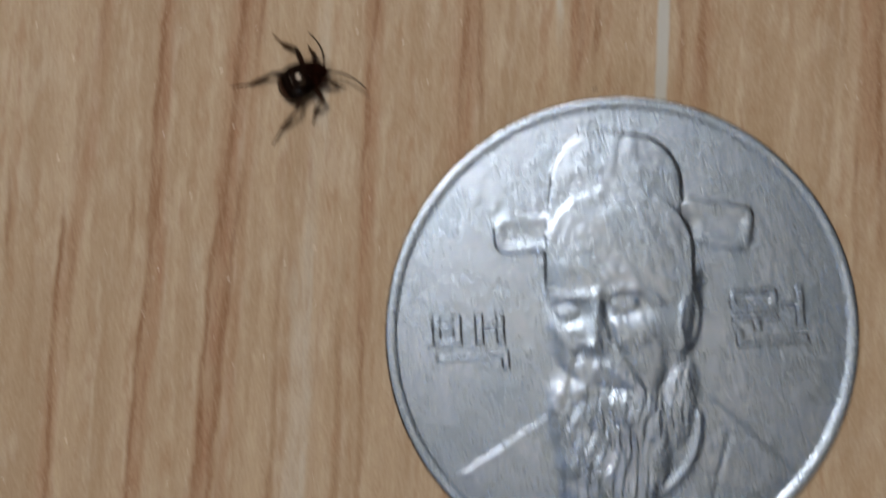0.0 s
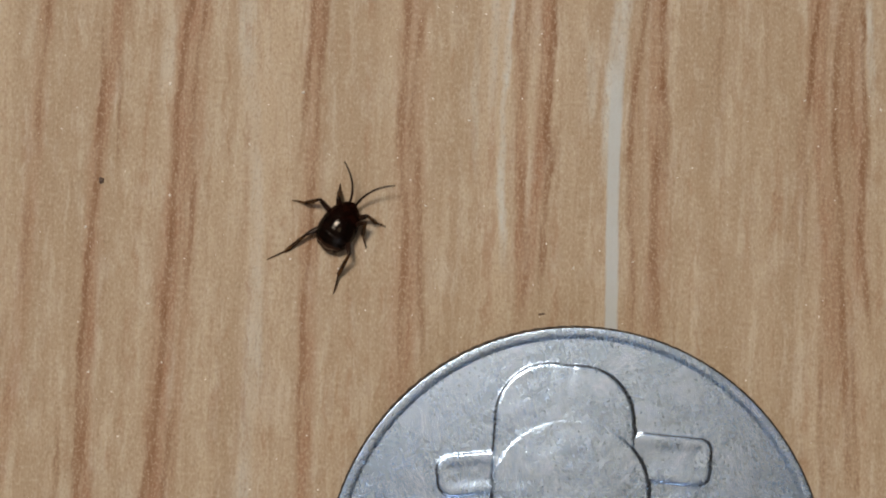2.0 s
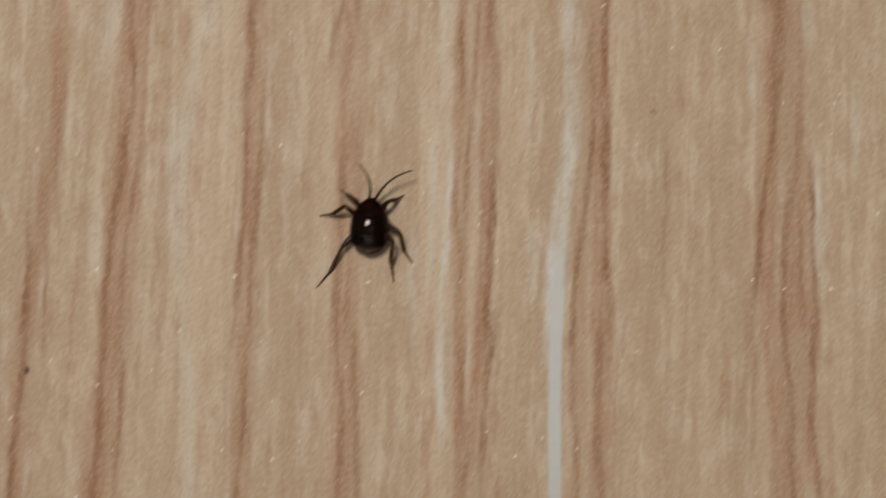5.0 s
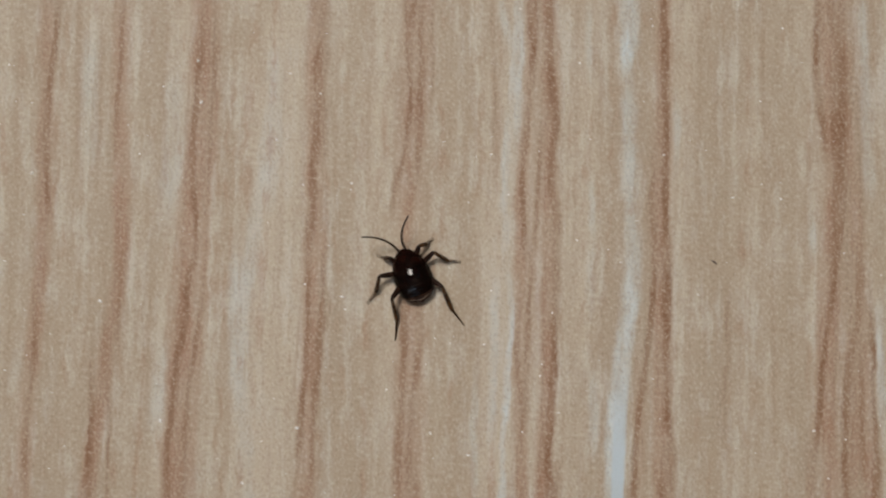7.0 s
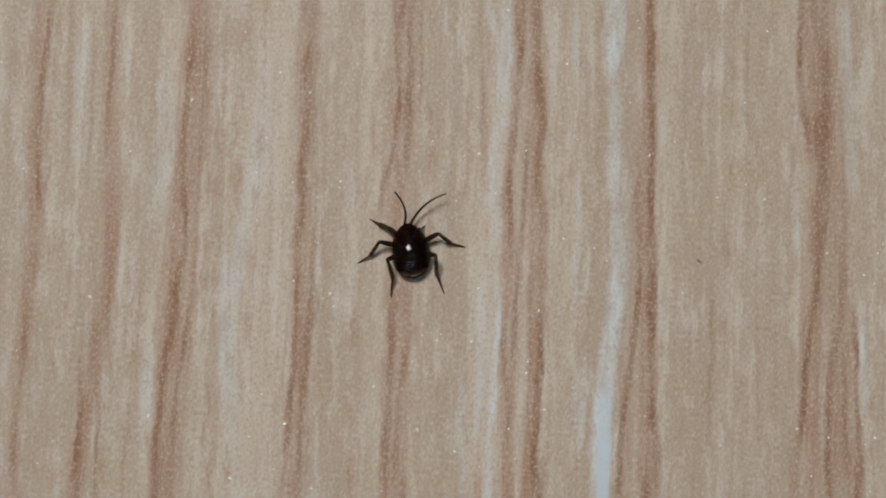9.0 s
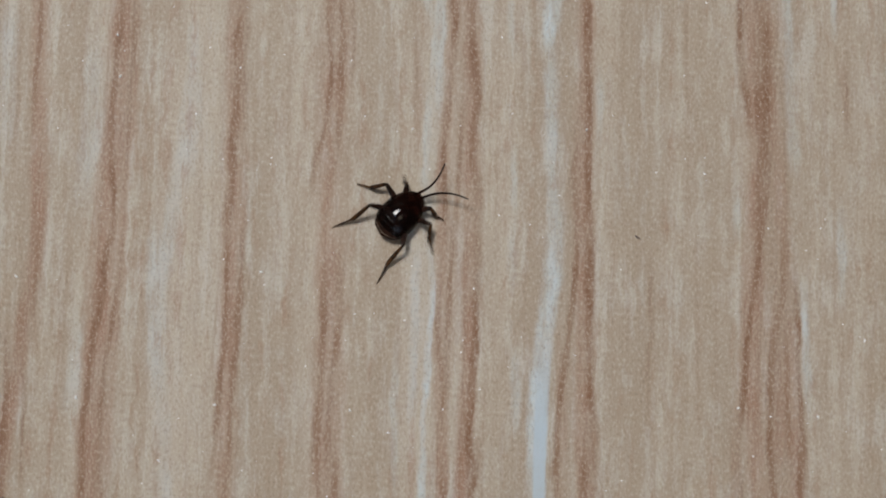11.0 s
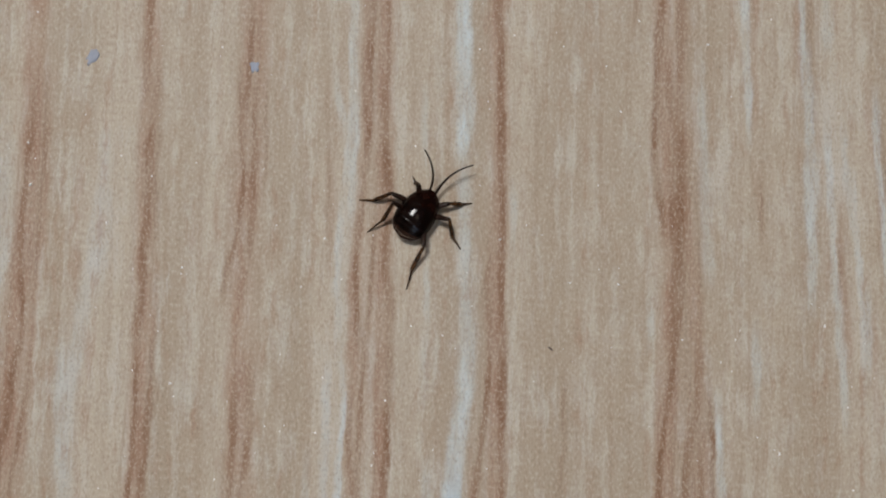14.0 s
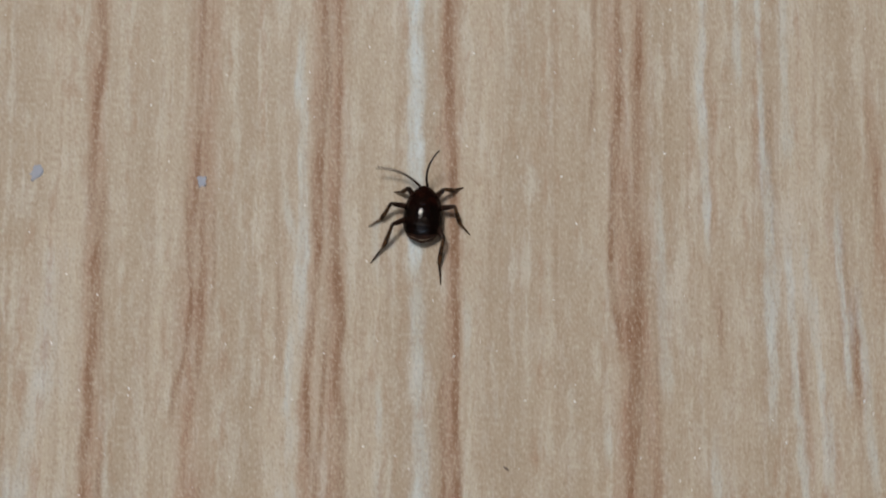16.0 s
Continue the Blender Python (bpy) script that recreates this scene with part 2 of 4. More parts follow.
def printed_grain():
    """Strength of the printed brown bands, dark threads, pale streaks and the one crisp pale line, over a grid in millimetres."""
    x, y = np.meshgrid(GRAIN_X, GRAIN_Y)
    waver = 0.05 * bumps(x, y * 0.20, 0.50, 1) + 0.06 * bumps(x, y * 0.35, 0.30, 2) + 0.05 * bumps(x * 0.5, y * 0.5, 0.22, 3)
    patchy = 0.75 + 0.35 * bumps(x, y * 0.25, 0.45, 4)
    fields = {kind: np.zeros_like(x) for kind in ("brown", "line", "white", "crisp")}

    def streak(kind, width, amount, points, fade=1.5, edge=0.25):
        """One printed streak: half its width, its strength, its centre line as (y, x), and how crisp its edge is."""
        ahead, centre = np.array(points).T
        width = 1.05 * width if kind == "line" else width
        smoothed = sum(np.interp(GRAIN_Y + k, ahead, centre) for k in (-0.8, -0.4, 0.0, 0.4, 0.8)) / 5
        off = np.abs(x + waver * (0.25 if edge > 0.5 else 1.0) - smoothed[:, None])
        k = np.clip((width - off) / (width * (1 - edge)), 0, 1)
        shape = amount * k * k * (3 - 2 * k)
        if edge < 0.5:
            shape = shape * patchy
        if ahead[0] > -8.0:
            shape = shape * np.clip((y - ahead[0] + fade) / (2 * fade), 0, 1)
        if ahead[-1] < 50.0:
            shape = shape * np.clip((ahead[-1] + fade - y) / (2 * fade), 0, 1)
        fields[kind] = np.maximum(fields[kind], shape)

    streak("brown", 0.60, 0.60, ((-9.3, -19.1), (-3, -18.9), (3.3, -18.3), (9.6, -18.0), (22.2, -18.0), (28.5, -17.8), (41.1, -18.4)))
    streak("brown", 0.60, 0.80, ((-8.9, -14.5), (-2.7, -14.2), (3.5, -14.6), (15.9, -14.9), (22.1, -14.4), (28.3, -13.9), (34.5, -14.4), (40.7, -14.8)))
    streak("brown", 0.85, 0.85, ((-8.6, -10.9), (-2.4, -10.6), (3.8, -11.0), (10.1, -10.9), (22.5, -10.7), (34.9, -10.5), (51.1, -11.2)))
    streak("brown", 0.40, 0.55, ((-8.6, -9.9), (3.8, -10.0), (22.5, -9.9), (41.1, -9.9)))
    streak("brown", 0.65, 0.75, ((-3.6, -3.3), (3.2, -3.55), (10, -3.9), (16.8, -4.2), (30.4, -4.65), (44, -5.25), (52, -5.5)))
    streak("brown", 1.10, 0.65, ((4, 1.05), (12, 0.9), (18.5, 0.65), (25, 0.45), (31.5, 0.1), (44.6, -0.15), (52, -0.3)))
    streak("brown", 0.45, 0.70, ((10.3, 6.7), (17.2, 6.3), (24, 5.75), (30.8, 5.55), (37.7, 5.6), (44.5, 5.4), (52, 5.05)))
    streak("brown", 0.60, 0.80, ((9.5, 6.8), (17.5, 7.3), (24.3, 7.15), (31, 6.95), (37.8, 6.55), (52, 6.0)))
    streak("brown", 1.30, 0.32, ((22, 6.6), (30, 6.3), (38, 6.1), (52, 5.6)))
    streak("brown", 0.65, 0.80, ((9, 13.3), (17.2, 13.1), (24.1, 12.75), (31, 12.4), (37.9, 12.2), (44.7, 11.8), (52, 11.45)))
    streak("brown", 0.45, 0.45, ((9, 12.3), (16, 12.1), (24, 11.8)))
    streak("brown", 0.70, 0.75, ((8.9, 22.4), (15.1, 21.9), (21.2, 21.0), (33.5, 20.8), (39.7, 20.4), (45.9, 19.9), (52, 19.2)))
    streak("brown", 0.60, 0.70, ((11.7, 23.6), (18.4, 23.2), (25.2, 22.5), (31.9, 22.0), (38.6, 21.0), (52, 20.5)))
    streak("brown", 1.60, 0.28, ((6, 22.8), (15, 22.2), (25, 21.6), (36, 21.0), (52, 19.9)))
    streak("brown", 0.30, 0.45, ((15, 20.3), (22.4, 20.4), (29.9, 20.4)))
    streak("white", 0.55, 0.30, ((-8.2, -5.8), (-1.7, -6.4), (11.2, -6.5), (17.7, -7.1), (24.2, -7.9), (30.6, -7.4), (37.1, -6.9)))
    streak("line", 0.25, 0.80, ((29.7, -17.63), (32.1, -17.92), (34.2, -18.08), (36.5, -18.04), (38.4, -17.81), (40.4, -17.87)), 1.2)
    streak("line", 0.18, 0.70, ((33.5, -14.58), (35.4, -14.63), (37.7, -14.58), (40.6, -14.74)), 1.2)
    streak("line", 0.22, 0.80, ((28.4, -10.29), (30.1, -10.39), (32.7, -10.74), (35.8, -10.73), (38.3, -10.66), (40.8, -10.75)), 1.2)
    streak("line", 0.20, 0.65, ((32.2, -9.94), (35.1, -9.96), (37, -9.9), (40.9, -10.14)), 1.2)
    streak("line", 0.34, 0.80, ((28.7, -4.78), (32, -4.72), (35.4, -4.76), (38.3, -4.81), (41.2, -4.76)), 1.2)
    streak("line", 0.18, 0.40, ((28.8, -3.94), (31.6, -4.03), (36.4, -4.38), (41.2, -4.51)), 1.2)
    streak("line", 0.22, 0.75, ((31.1, -0.78), (32.2, -0.66), (34.1, -0.31), (36.5, -0.17), (38.6, -0.39), (41.4, -0.67)), 1.2)
    streak("line", 0.22, 0.75, ((31.9, 0.4), (33.8, 0.38), (37.6, 0.24), (41.5, 0.09)), 1.2)
    streak("line", 0.14, 0.45, ((35.8, 0.94), (41.5, 0.63)), 0.8)
    streak("line", 0.16, 0.35, ((32.4, -16.39), (37.4, -16.68), (40.4, -16.83)), 1.2)
    streak("line", 0.16, 0.30, ((31.9, -15.31), (34.2, -15.39), (38, -15.49)), 1.2)
    streak("line", 0.20, 0.70, ((16.5, -17.99), (18.5, -18.1), (20.7, -17.91), (23.5, -17.85), (25.4, -18)), 1.2)
    streak("line", 0.20, 0.75, ((15.9, -14.88), (18.3, -14.86), (20.5, -14.9), (23.3, -15.02)), 1.2)
    streak("line", 0.16, 0.55, ((16, -13.8), (17.6, -13.93), (19.7, -13.94), (21.9, -14.35)), 1.2)
    streak("line", 0.16, 0.55, ((24, -13.8), (25.8, -13.9), (28.1, -14.07)), 1.2)
    streak("line", 0.24, 0.80, ((16, -11.05), (17.4, -11.02), (19.8, -11.07), (22.7, -10.85), (24.9, -10.64), (26.8, -10.59), (28.3, -10.23)), 1.2)
    streak("line", 0.20, 0.65, ((16.1, -10.27), (18.6, -10.23), (20.8, -10.24), (23.6, -9.98), (25.9, -9.86)), 1.2)
    streak("line", 0.20, 0.70, ((17.4, -4.68), (19.8, -4.75), (22.7, -4.53), (24.9, -4.62), (28.7, -4.78)), 1.2)
    streak("line", 0.24, 0.70, ((16.6, -3.88), (19.3, -3.97), (22.7, -4), (25.3, -3.9), (28.7, -3.93)), 1.2)
    streak("line", 0.28, 0.70, ((16.7, 0.22), (18.8, 0.18), (21.1, 0.26), (23.3, 0.18), (26.5, 0.17)), 1.2)
    streak("line", 0.24, 0.60, ((16.8, 0.87), (18.9, 0.74), (21.5, 0.76), (24.9, 0.97), (27.1, 0.79)), 1.2)
    streak("line", 0.22, 0.80, ((29.3, 5.82), (30.3, 5.76), (32.6, 5.54), (34.1, 5.51), (36, 5.63), (38, 5.81), (39.9, 5.6), (41.8, 5.31)), 1.2)
    streak("line", 0.26, 0.80, ((29.4, 7.37), (31.2, 7.27), (33.2, 6.83), (35, 7.06), (36.9, 6.88), (39, 6.61), (41.9, 6.45)), 1.2)
    streak("line", 0.15, 0.60, ((29.3, 6.29), (31.5, 6.32), (33.4, 6.35), (35.5, 6.33)), 1.2)
    streak("line", 0.28, 0.90, ((29.7, 12.76), (33.6, 12.51), (36.5, 12.46), (39.3, 12.22), (42.2, 11.98)), 1.2)
    streak("line", 0.18, 0.60, ((29.7, 12.33), (31.5, 11.86), (32.2, 11.95), (34.5, 11.99)), 1.2)
    streak("line", 0.20, 0.60, ((37.9, 19.74), (40.8, 19.8), (42.7, 19.63)), 1.2)
    streak("line", 0.40, 0.80, ((30.2, 21.1), (32, 21.22), (34.5, 21.02), (37, 21.11), (39.9, 20.89), (41.2, 20.55), (42.7, 20.29)), 1.2)
    streak("line", 0.16, 0.35, ((30.3, 22.43), (34.7, 22.06), (37.8, 21.84)), 1.2)
    streak("line", 0.18, 0.30, ((36.2, 17.27), (39, 17.07), (42.5, 16.95)), 1.2)
    streak("line", 0.16, 0.25, ((34.3, 14.13), (40.4, 13.89)), 0.8)
    streak("line", 0.16, 0.40, ((33.1, 4.19), (35.9, 3.92), (38.6, 3.86), (41.7, 3.59)), 1.2)
    streak("line", 0.18, 0.65, ((19.6, 6.09), (21.4, 6.08), (24, 5.75), (26.1, 5.72)), 1.2)
    streak("line", 0.20, 0.65, ((20.9, 6.3), (24, 6.12), (26.7, 6.2), (29.3, 6.1)), 1.2)
    streak("line", 0.28, 0.80, ((17.2, 7.72), (19.6, 7.4), (21.9, 7.46), (24.1, 7.53), (26.8, 7.51), (29.4, 7.42)), 1.2)
    streak("line", 0.24, 0.75, ((17.4, 11.73), (19.9, 11.69), (22, 11.87), (24, 11.95), (25.9, 12.14), (27.8, 12.23), (29.7, 12.14)), 1.2)
    streak("line", 0.32, 0.85, ((17.5, 13.5), (19.8, 13.48), (21.8, 13.19), (24.3, 13.03), (26.9, 12.94), (29.7, 12.8)), 1.2)
    streak("line", 0.18, 0.45, ((20.2, 16.12), (22.4, 15.98), (24.6, 16.02), (27.8, 15.82)), 1.2)
    streak("line", 0.22, 0.75, ((17.9, 20.4), (19.7, 20.42), (22.1, 20.5), (26, 20.71), (28.3, 21.09), (30.2, 21.01)), 1.2)
    streak("line", 0.24, 0.75, ((18, 21.99), (21.2, 21.85), (24, 21.83), (26.5, 22.2), (28.4, 22.31), (30.3, 22.33)), 1.2)
    streak("line", 0.20, 0.70, ((18.1, 23.76), (21.3, 23.35), (24.1, 23.15), (27.9, 22.86)), 1.2)
    streak("line", 0.18, 0.60, ((19.8, 22.76), (23.2, 22.62), (25.6, 22.33)), 1.2)
    streak("line", 0.16, 0.25, ((21.6, 18.36), (30, 17.99)), 0.8)
    streak("line", 0.22, 0.75, ((-0.5, -14.78), (2.3, -14.87), (7.3, -15.01), (10.1, -14.97), (13.5, -14.83), (17.2, -14.71)), 1.2)
    streak("line", 0.16, 0.50, ((8.5, -14.13), (10.8, -14.03)), 0.8)
    streak("line", 0.28, 0.80, ((-0.2, -11.16), (2, -11.06), (4.8, -11.01), (8.7, -10.91), (11.8, -10.87), (17.5, -10.91)), 1.2)
    streak("line", 0.20, 0.60, ((9.6, -9.99), (11.9, -9.89), (17.6, -10.06)), 1.2)
    streak("line", 0.22, 0.70, ((4.7, -3.98), (6.7, -3.85), (9.2, -4.04), (13.2, -3.92), (17.1, -4.13)), 1.2)
    streak("line", 0.26, 0.60, ((7, 0.9), (11.3, 0.8), (14.1, 0.68), (18.3, 0.18)), 1.2)
    streak("line", 0.22, 0.60, ((7.4, 2), (14.1, 1.38), (18.4, 0.94)), 1.2)
    streak("line", 0.24, 0.75, ((10.9, 7.67), (15.1, 7.67), (18.3, 7.89)), 1.2)
    streak("line", 0.20, 0.65, ((10, 6.89), (12.5, 6.86), (17.3, 6.25)), 1.2)
    streak("line", 0.30, 0.85, ((10.2, 13.5), (13.3, 13.16), (16.9, 13.07), (19.2, 13.22)), 1.2)
    streak("line", 0.18, 0.55, ((10.4, 12.36), (15.4, 11.9), (19.1, 11.75)), 1.2)
    streak("line", 0.26, 0.75, ((2.2, 23.65), (11.4, 22.72), (15.6, 22.49), (19.8, 21.83)), 1.2)
    streak("line", 0.24, 0.70, ((10.1, 24.2), (14.3, 23.55), (19.9, 23.38)), 1.2)
    streak("line", 0.20, 0.55, ((12.7, 20.68), (18.3, 20.64)), 0.8)
    streak("line", 0.20, 0.50, ((9.1, -17.98), (13.3, -18.2)), 0.8)
    streak("line", 0.32, 0.80, ((39.8, -5.09), (43.9, -5.38), (48.6, -5.18), (50.8, -5.47)), 1.2)
    streak("line", 0.26, 0.75, ((39.5, -0.33), (42.7, -0.27), (46.9, -0.32), (51.1, -0.54)), 1.2)
    streak("line", 0.28, 0.80, ((40.3, 5.79), (43, 5.56), (48, 5.69), (51.3, 5.36)), 1.2)
    streak("line", 0.20, 0.65, ((40.3, 6.66), (45.8, 6.36), (51.4, 6.05)), 1.2)
    streak("line", 0.32, 0.85, ((40.6, 12.06), (43.3, 12.07), (47.5, 11.6), (51.6, 11.46)), 1.2)
    streak("line", 0.28, 0.75, ((35.1, 20.37), (38.8, 19.7), (43.7, 19.66), (47.8, 19.79), (52, 19.64)), 1.2)
    streak("line", 0.28, 0.75, ((39.7, 21.02), (43.8, 20.75), (47.9, 20.74), (52.1, 20.6)), 1.2)
    streak("line", 0.20, 0.40, ((48.6, 18.53), (51.1, 18.43)), 0.8)
    streak("line", 0.18, 0.35, ((40.8, 27.48), (44.1, 27.18), (48.2, 26.88)), 1.2)
    streak("line", 0.18, 0.35, ((35.1, 31.37), (39.3, 31.02), (43.4, 30.13)), 1.2)
    streak("white", 0.34, 1.00, ((36.4, 5.13), (38.9, 4.99)), 0.8)
    streak("white", 0.28, 0.55, ((38.9, 4.86), (39.8, 4.46), (41.7, 3.97)), 1.2)
    streak("white", 0.26, 0.50, ((29.2, 4.88), (33.1, 4.66), (35.4, 4.72)), 1.2)
    streak("white", 0.46, 0.95, ((38.3, 10.43), (42.1, 10.17)), 0.8)
    streak("white", 0.50, 0.55, ((29.6, 11.01), (34.4, 10.7), (38.3, 10.56)), 1.2)
    streak("white", 0.26, 0.50, ((30.5, 9.12), (32.8, 8.94)), 0.8)
    streak("white", 0.30, 0.30, ((38.1, 8.6), (41.4, 8.39)), 0.8)
    streak("white", 0.45, 0.35, ((33.2, 22.59), (38.4, 22.19)), 0.8)
    streak("white", 0.22, 0.75, ((17, 5.4), (19.5, 5.25), (21.7, 5.31), (23.6, 5.3), (25.9, 5.45), (28.1, 5.04)), 1.2)
    streak("white", 0.62, 0.85, ((17.3, 10.8), (21.1, 10.69), (23.4, 10.76), (25.3, 10.95), (26.8, 11.15), (29.6, 11.1)), 1.2)
    streak("white", 0.28, 0.60, ((20.1, 9.71), (22.6, 9.58)), 0.8)
    streak("white", 0.30, 0.35, ((26.5, 9.19), (29.5, 9.03)), 0.8)
    streak("white", 0.25, 0.60, ((22.3, 23.69), (24.7, 23.5), (26.8, 23.23)), 1.2)
    streak("white", 0.26, 0.35, ((16.9, 4.09), (19.1, 3.88), (23, 3.74)), 1.2)
    streak("white", 0.70, 0.30, ((30, -11.95), (33.1, -11.71), (37.3, -11.83)), 1.2)
    streak("white", 0.50, 0.35, ((31.1, -6.83), (34.3, -6.77), (37.9, -7.12)), 1.2)
    streak("white", 0.60, 0.25, ((32.8, -15.85), (38.5, -16.2)), 0.8)
    streak("white", 0.40, 0.40, ((20.6, -7.76), (24.7, -8.12), (28.4, -8.35)), 1.2)
    streak("white", 0.50, 0.35, ((19.8, -11.76), (23.5, -11.66)), 0.8)
    streak("white", 0.28, 0.85, ((12.7, 5.72), (15, 5.45), (18.4, 5.27)), 1.2)
    streak("white", 0.30, 0.35, ((4.6, -5.94), (9.9, -6.21)), 0.8)
    streak("white", 0.26, 0.50, ((20.4, 9.59), (23, 9.51)), 0.8)
    streak("white", 0.55, 0.85, ((40, 10.52), (43.2, 10.17), (47.4, 10.05), (51.6, 9.76)), 1.2)
    streak("white", 0.34, 0.80, ((46.3, 4.42), (49.6, 4.36)), 0.8)
    streak("white", 0.26, 0.45, ((43.9, 23.92), (50.5, 23.67)), 0.8)
    streak("white", 0.30, 0.40, ((45.5, 27.96), (50.7, 27.64)), 0.8)
    streak("white", 0.30, 0.50, ((33.3, 27.66), (39.2, 27.57)), 0.8)
    streak("white", 0.28, 0.35, ((48.7, 25.5), (52.3, 25.27)), 0.8)
    streak("line", 0.18, 0.60, ((-2.6, -21.98), (0.5, -22.14), (2.9, -22.27)), 1.2)
    streak("line", 0.20, 0.75, ((-14.4, -18.96), (-9.4, -19.1), (-6.7, -19.27), (-3.8, -19.31), (-1.2, -19.25), (1.1, -19.29)), 1.2)
    streak("line", 0.25, 0.35, ((-7, -18.47), (-2.7, -18.6), (1, -18.7)), 1.2)
    streak("line", 0.18, 0.50, ((-2.7, -15.83), (-0.2, -15.71), (3, -15.82)), 1.2)
    streak("line", 0.22, 0.80, ((-14.1, -14.79), (-9.1, -14.83), (-7.5, -14.81), (-5.4, -14.88), (-4, -14.69), (-1.6, -14.62), (1.1, -14.6), (3.4, -14.58)), 1.2)
    streak("line", 0.22, 0.75, ((-8.8, -11.26), (-7.1, -11.43), (-5.1, -11.38), (-2.8, -11.37), (-0.6, -11.34), (1.3, -11.19), (3.7, -11.18)), 1.2)
    streak("line", 0.26, 0.75, ((-13.8, -10.52), (-8.7, -10.52), (-5.6, -10.6), (-3.5, -10.43), (-1.5, -10.39), (1.2, -10.31), (3.4, -10.18)), 1.2)
    streak("line", 0.20, 0.45, ((-13.6, -7.32), (-8.5, -7.51), (-6.6, -7.56), (-2.5, -7.87), (0, -7.77)), 1.2)
    streak("line", 0.22, 0.60, ((-12.3, -2.74), (-8.2, -2.95), (-5.1, -3.18), (-3, -3.44)), 1.2)
    streak("line", 0.30, 0.40, ((-12.3, -3.9), (-8.3, -4.11), (-3.6, -4.47)), 1.2)
    streak("line", 0.20, 0.40, ((1.9, -3.81), (4.2, -3.89)), 0.8)
    streak("white", 0.30, 0.50, ((-8.4, -5.76), (-5.7, -6.07), (-1.8, -6.17), (2.1, -6.56)), 1.2)
    streak("white", 0.60, 0.35, ((-8.4, -6.25), (-4.5, -6.54), (-0.9, -7.21)), 1.2)
    streak("white", 0.50, 0.30, ((-1.9, -12.22), (-0.3, -12.24)), 0.8)
    streak("line", 0.18, 0.50, ((14.4, -21.65), (15.7, -21.7)), 0.8)
    streak("line", 0.20, 0.50, ((9.1, -17.96), (11.1, -18.11), (13.6, -18.11)), 1.2)
    streak("line", 0.20, 0.50, ((3.4, -18.92), (5.7, -18.97), (7.7, -18.83)), 1.2)
    streak("brown", 0.55, 0.60, ((17.8, 22.23), (21.1, 22.33), (26.5, 21.91)), 1.2)
    streak("line", 0.22, 0.50, ((1.6, 22.29), (6, 21.92), (9.2, 21.75)), 1.2)
    streak("line", 0.22, 0.60, ((1.7, 24.03), (9.3, 23.36)), 0.8)
    streak("line", 0.26, 0.35, ((13.9, 20.15), (17.4, 20.36), (20.9, 20.03)), 1.2)
    streak("line", 0.25, 0.30, ((42.1, 16.85), (45, 16.48), (48.2, 16.61), (51.9, 16.46)), 1.2)
    streak("line", 0.20, 0.50, ((45.1, 18.42), (47.2, 18.55), (52, 18.42)), 1.2)
    streak("line", 0.25, 0.40, ((34.6, 25.2), (35.6, 25.04), (38.6, 24.95)), 1.2)
    streak("line", 0.18, 0.40, ((42.6, 27.42), (45, 27.23), (47.6, 27.17)), 1.2)
    streak("line", 0.25, 0.55, ((32.8, 31.74), (34.9, 31.52), (37.9, 31.51)), 1.2)
    streak("line", 0.20, 0.25, ((43, 30.18), (47.2, 30.04)), 0.8)
    streak("line", 0.20, 0.35, ((32.2, 28.95), (36.8, 28.85)), 0.8)
    streak("line", 0.20, 0.30, ((42.1, 32.41), (44.7, 32.29)), 0.8)
    streak("line", 0.42, 0.70, ((28.8, 21.06), (31.8, 21.08), (35.4, 20.88), (39.5, 20.69)), 1.2)
    streak("white", 0.25, 0.60, ((40.7, 24.3), (43.3, 24.18), (46.4, 23.95), (49.8, 23.59)), 1.2)
    streak("white", 0.25, 0.50, ((48.3, 25.54), (51.8, 25.36)), 0.8)
    streak("white", 0.25, 0.50, ((40.8, 27.21), (43.4, 27.02), (47.6, 26.65), (50.8, 26.39)), 1.2)
    streak("white", 0.30, 0.55, ((48.7, 27.72), (50.3, 27.62)), 0.8)
    streak("white", 0.50, 0.45, ((44.8, 28.02), (46.3, 27.98)), 0.8)
    streak("white", 0.35, 0.60, ((32.4, 27.68), (34.2, 27.63), (36.7, 27.31), (40, 27.23)), 1.2)
    streak("white", 0.20, 0.50, ((31.2, 28.9), (34.2, 28.65), (37.8, 28.31), (40.9, 28.11)), 1.2)
    streak("white", 0.25, 0.40, ((37.8, 29.08), (40.9, 28.88)), 0.8)
    streak("white", 0.25, 0.55, ((39.4, 30.66), (41.7, 30.54)), 0.8)
    streak("white", 0.25, 0.40, ((36.3, 29.55), (38.3, 29.45)), 0.8)
    streak("white", 0.25, 0.40, ((35.9, 31.3), (37.9, 31.13)), 0.8)
    streak("white", 0.30, 0.40, ((29, 25.1), (30.8, 24.92)), 0.8)
    streak("white", 0.30, 0.35, ((30, 19.9), (31.8, 19.81)), 0.8)
    streak("white", 0.30, 0.35, ((36.5, 22.33), (39.8, 22.09), (43.4, 21.84)), 1.2)
    streak("white", 0.30, 0.45, ((34, 13.07), (37, 12.95)), 0.8)
    streak("white", 0.30, 0.40, ((28.6, 30.47), (32.8, 30.34)), 0.8)
    streak("white", 0.30, 0.80, ((35, 5.16), (38.1, 5.08), (40.6, 4.93)), 1.0)
    streak("white", 0.30, 0.55, ((20.5, 4.62), (24.8, 4.55), (27.5, 4.51)), 1.0)
    streak("white", 0.30, 0.65, ((36.8, 4.86), (41.4, 4.84), (44.6, 4.73), (47.6, 4.52)), 1.0)
    streak("white", 0.45, 0.85, ((42.9, 10.36), (46.2, 10.11), (48.4, 9.8)), 1.0)
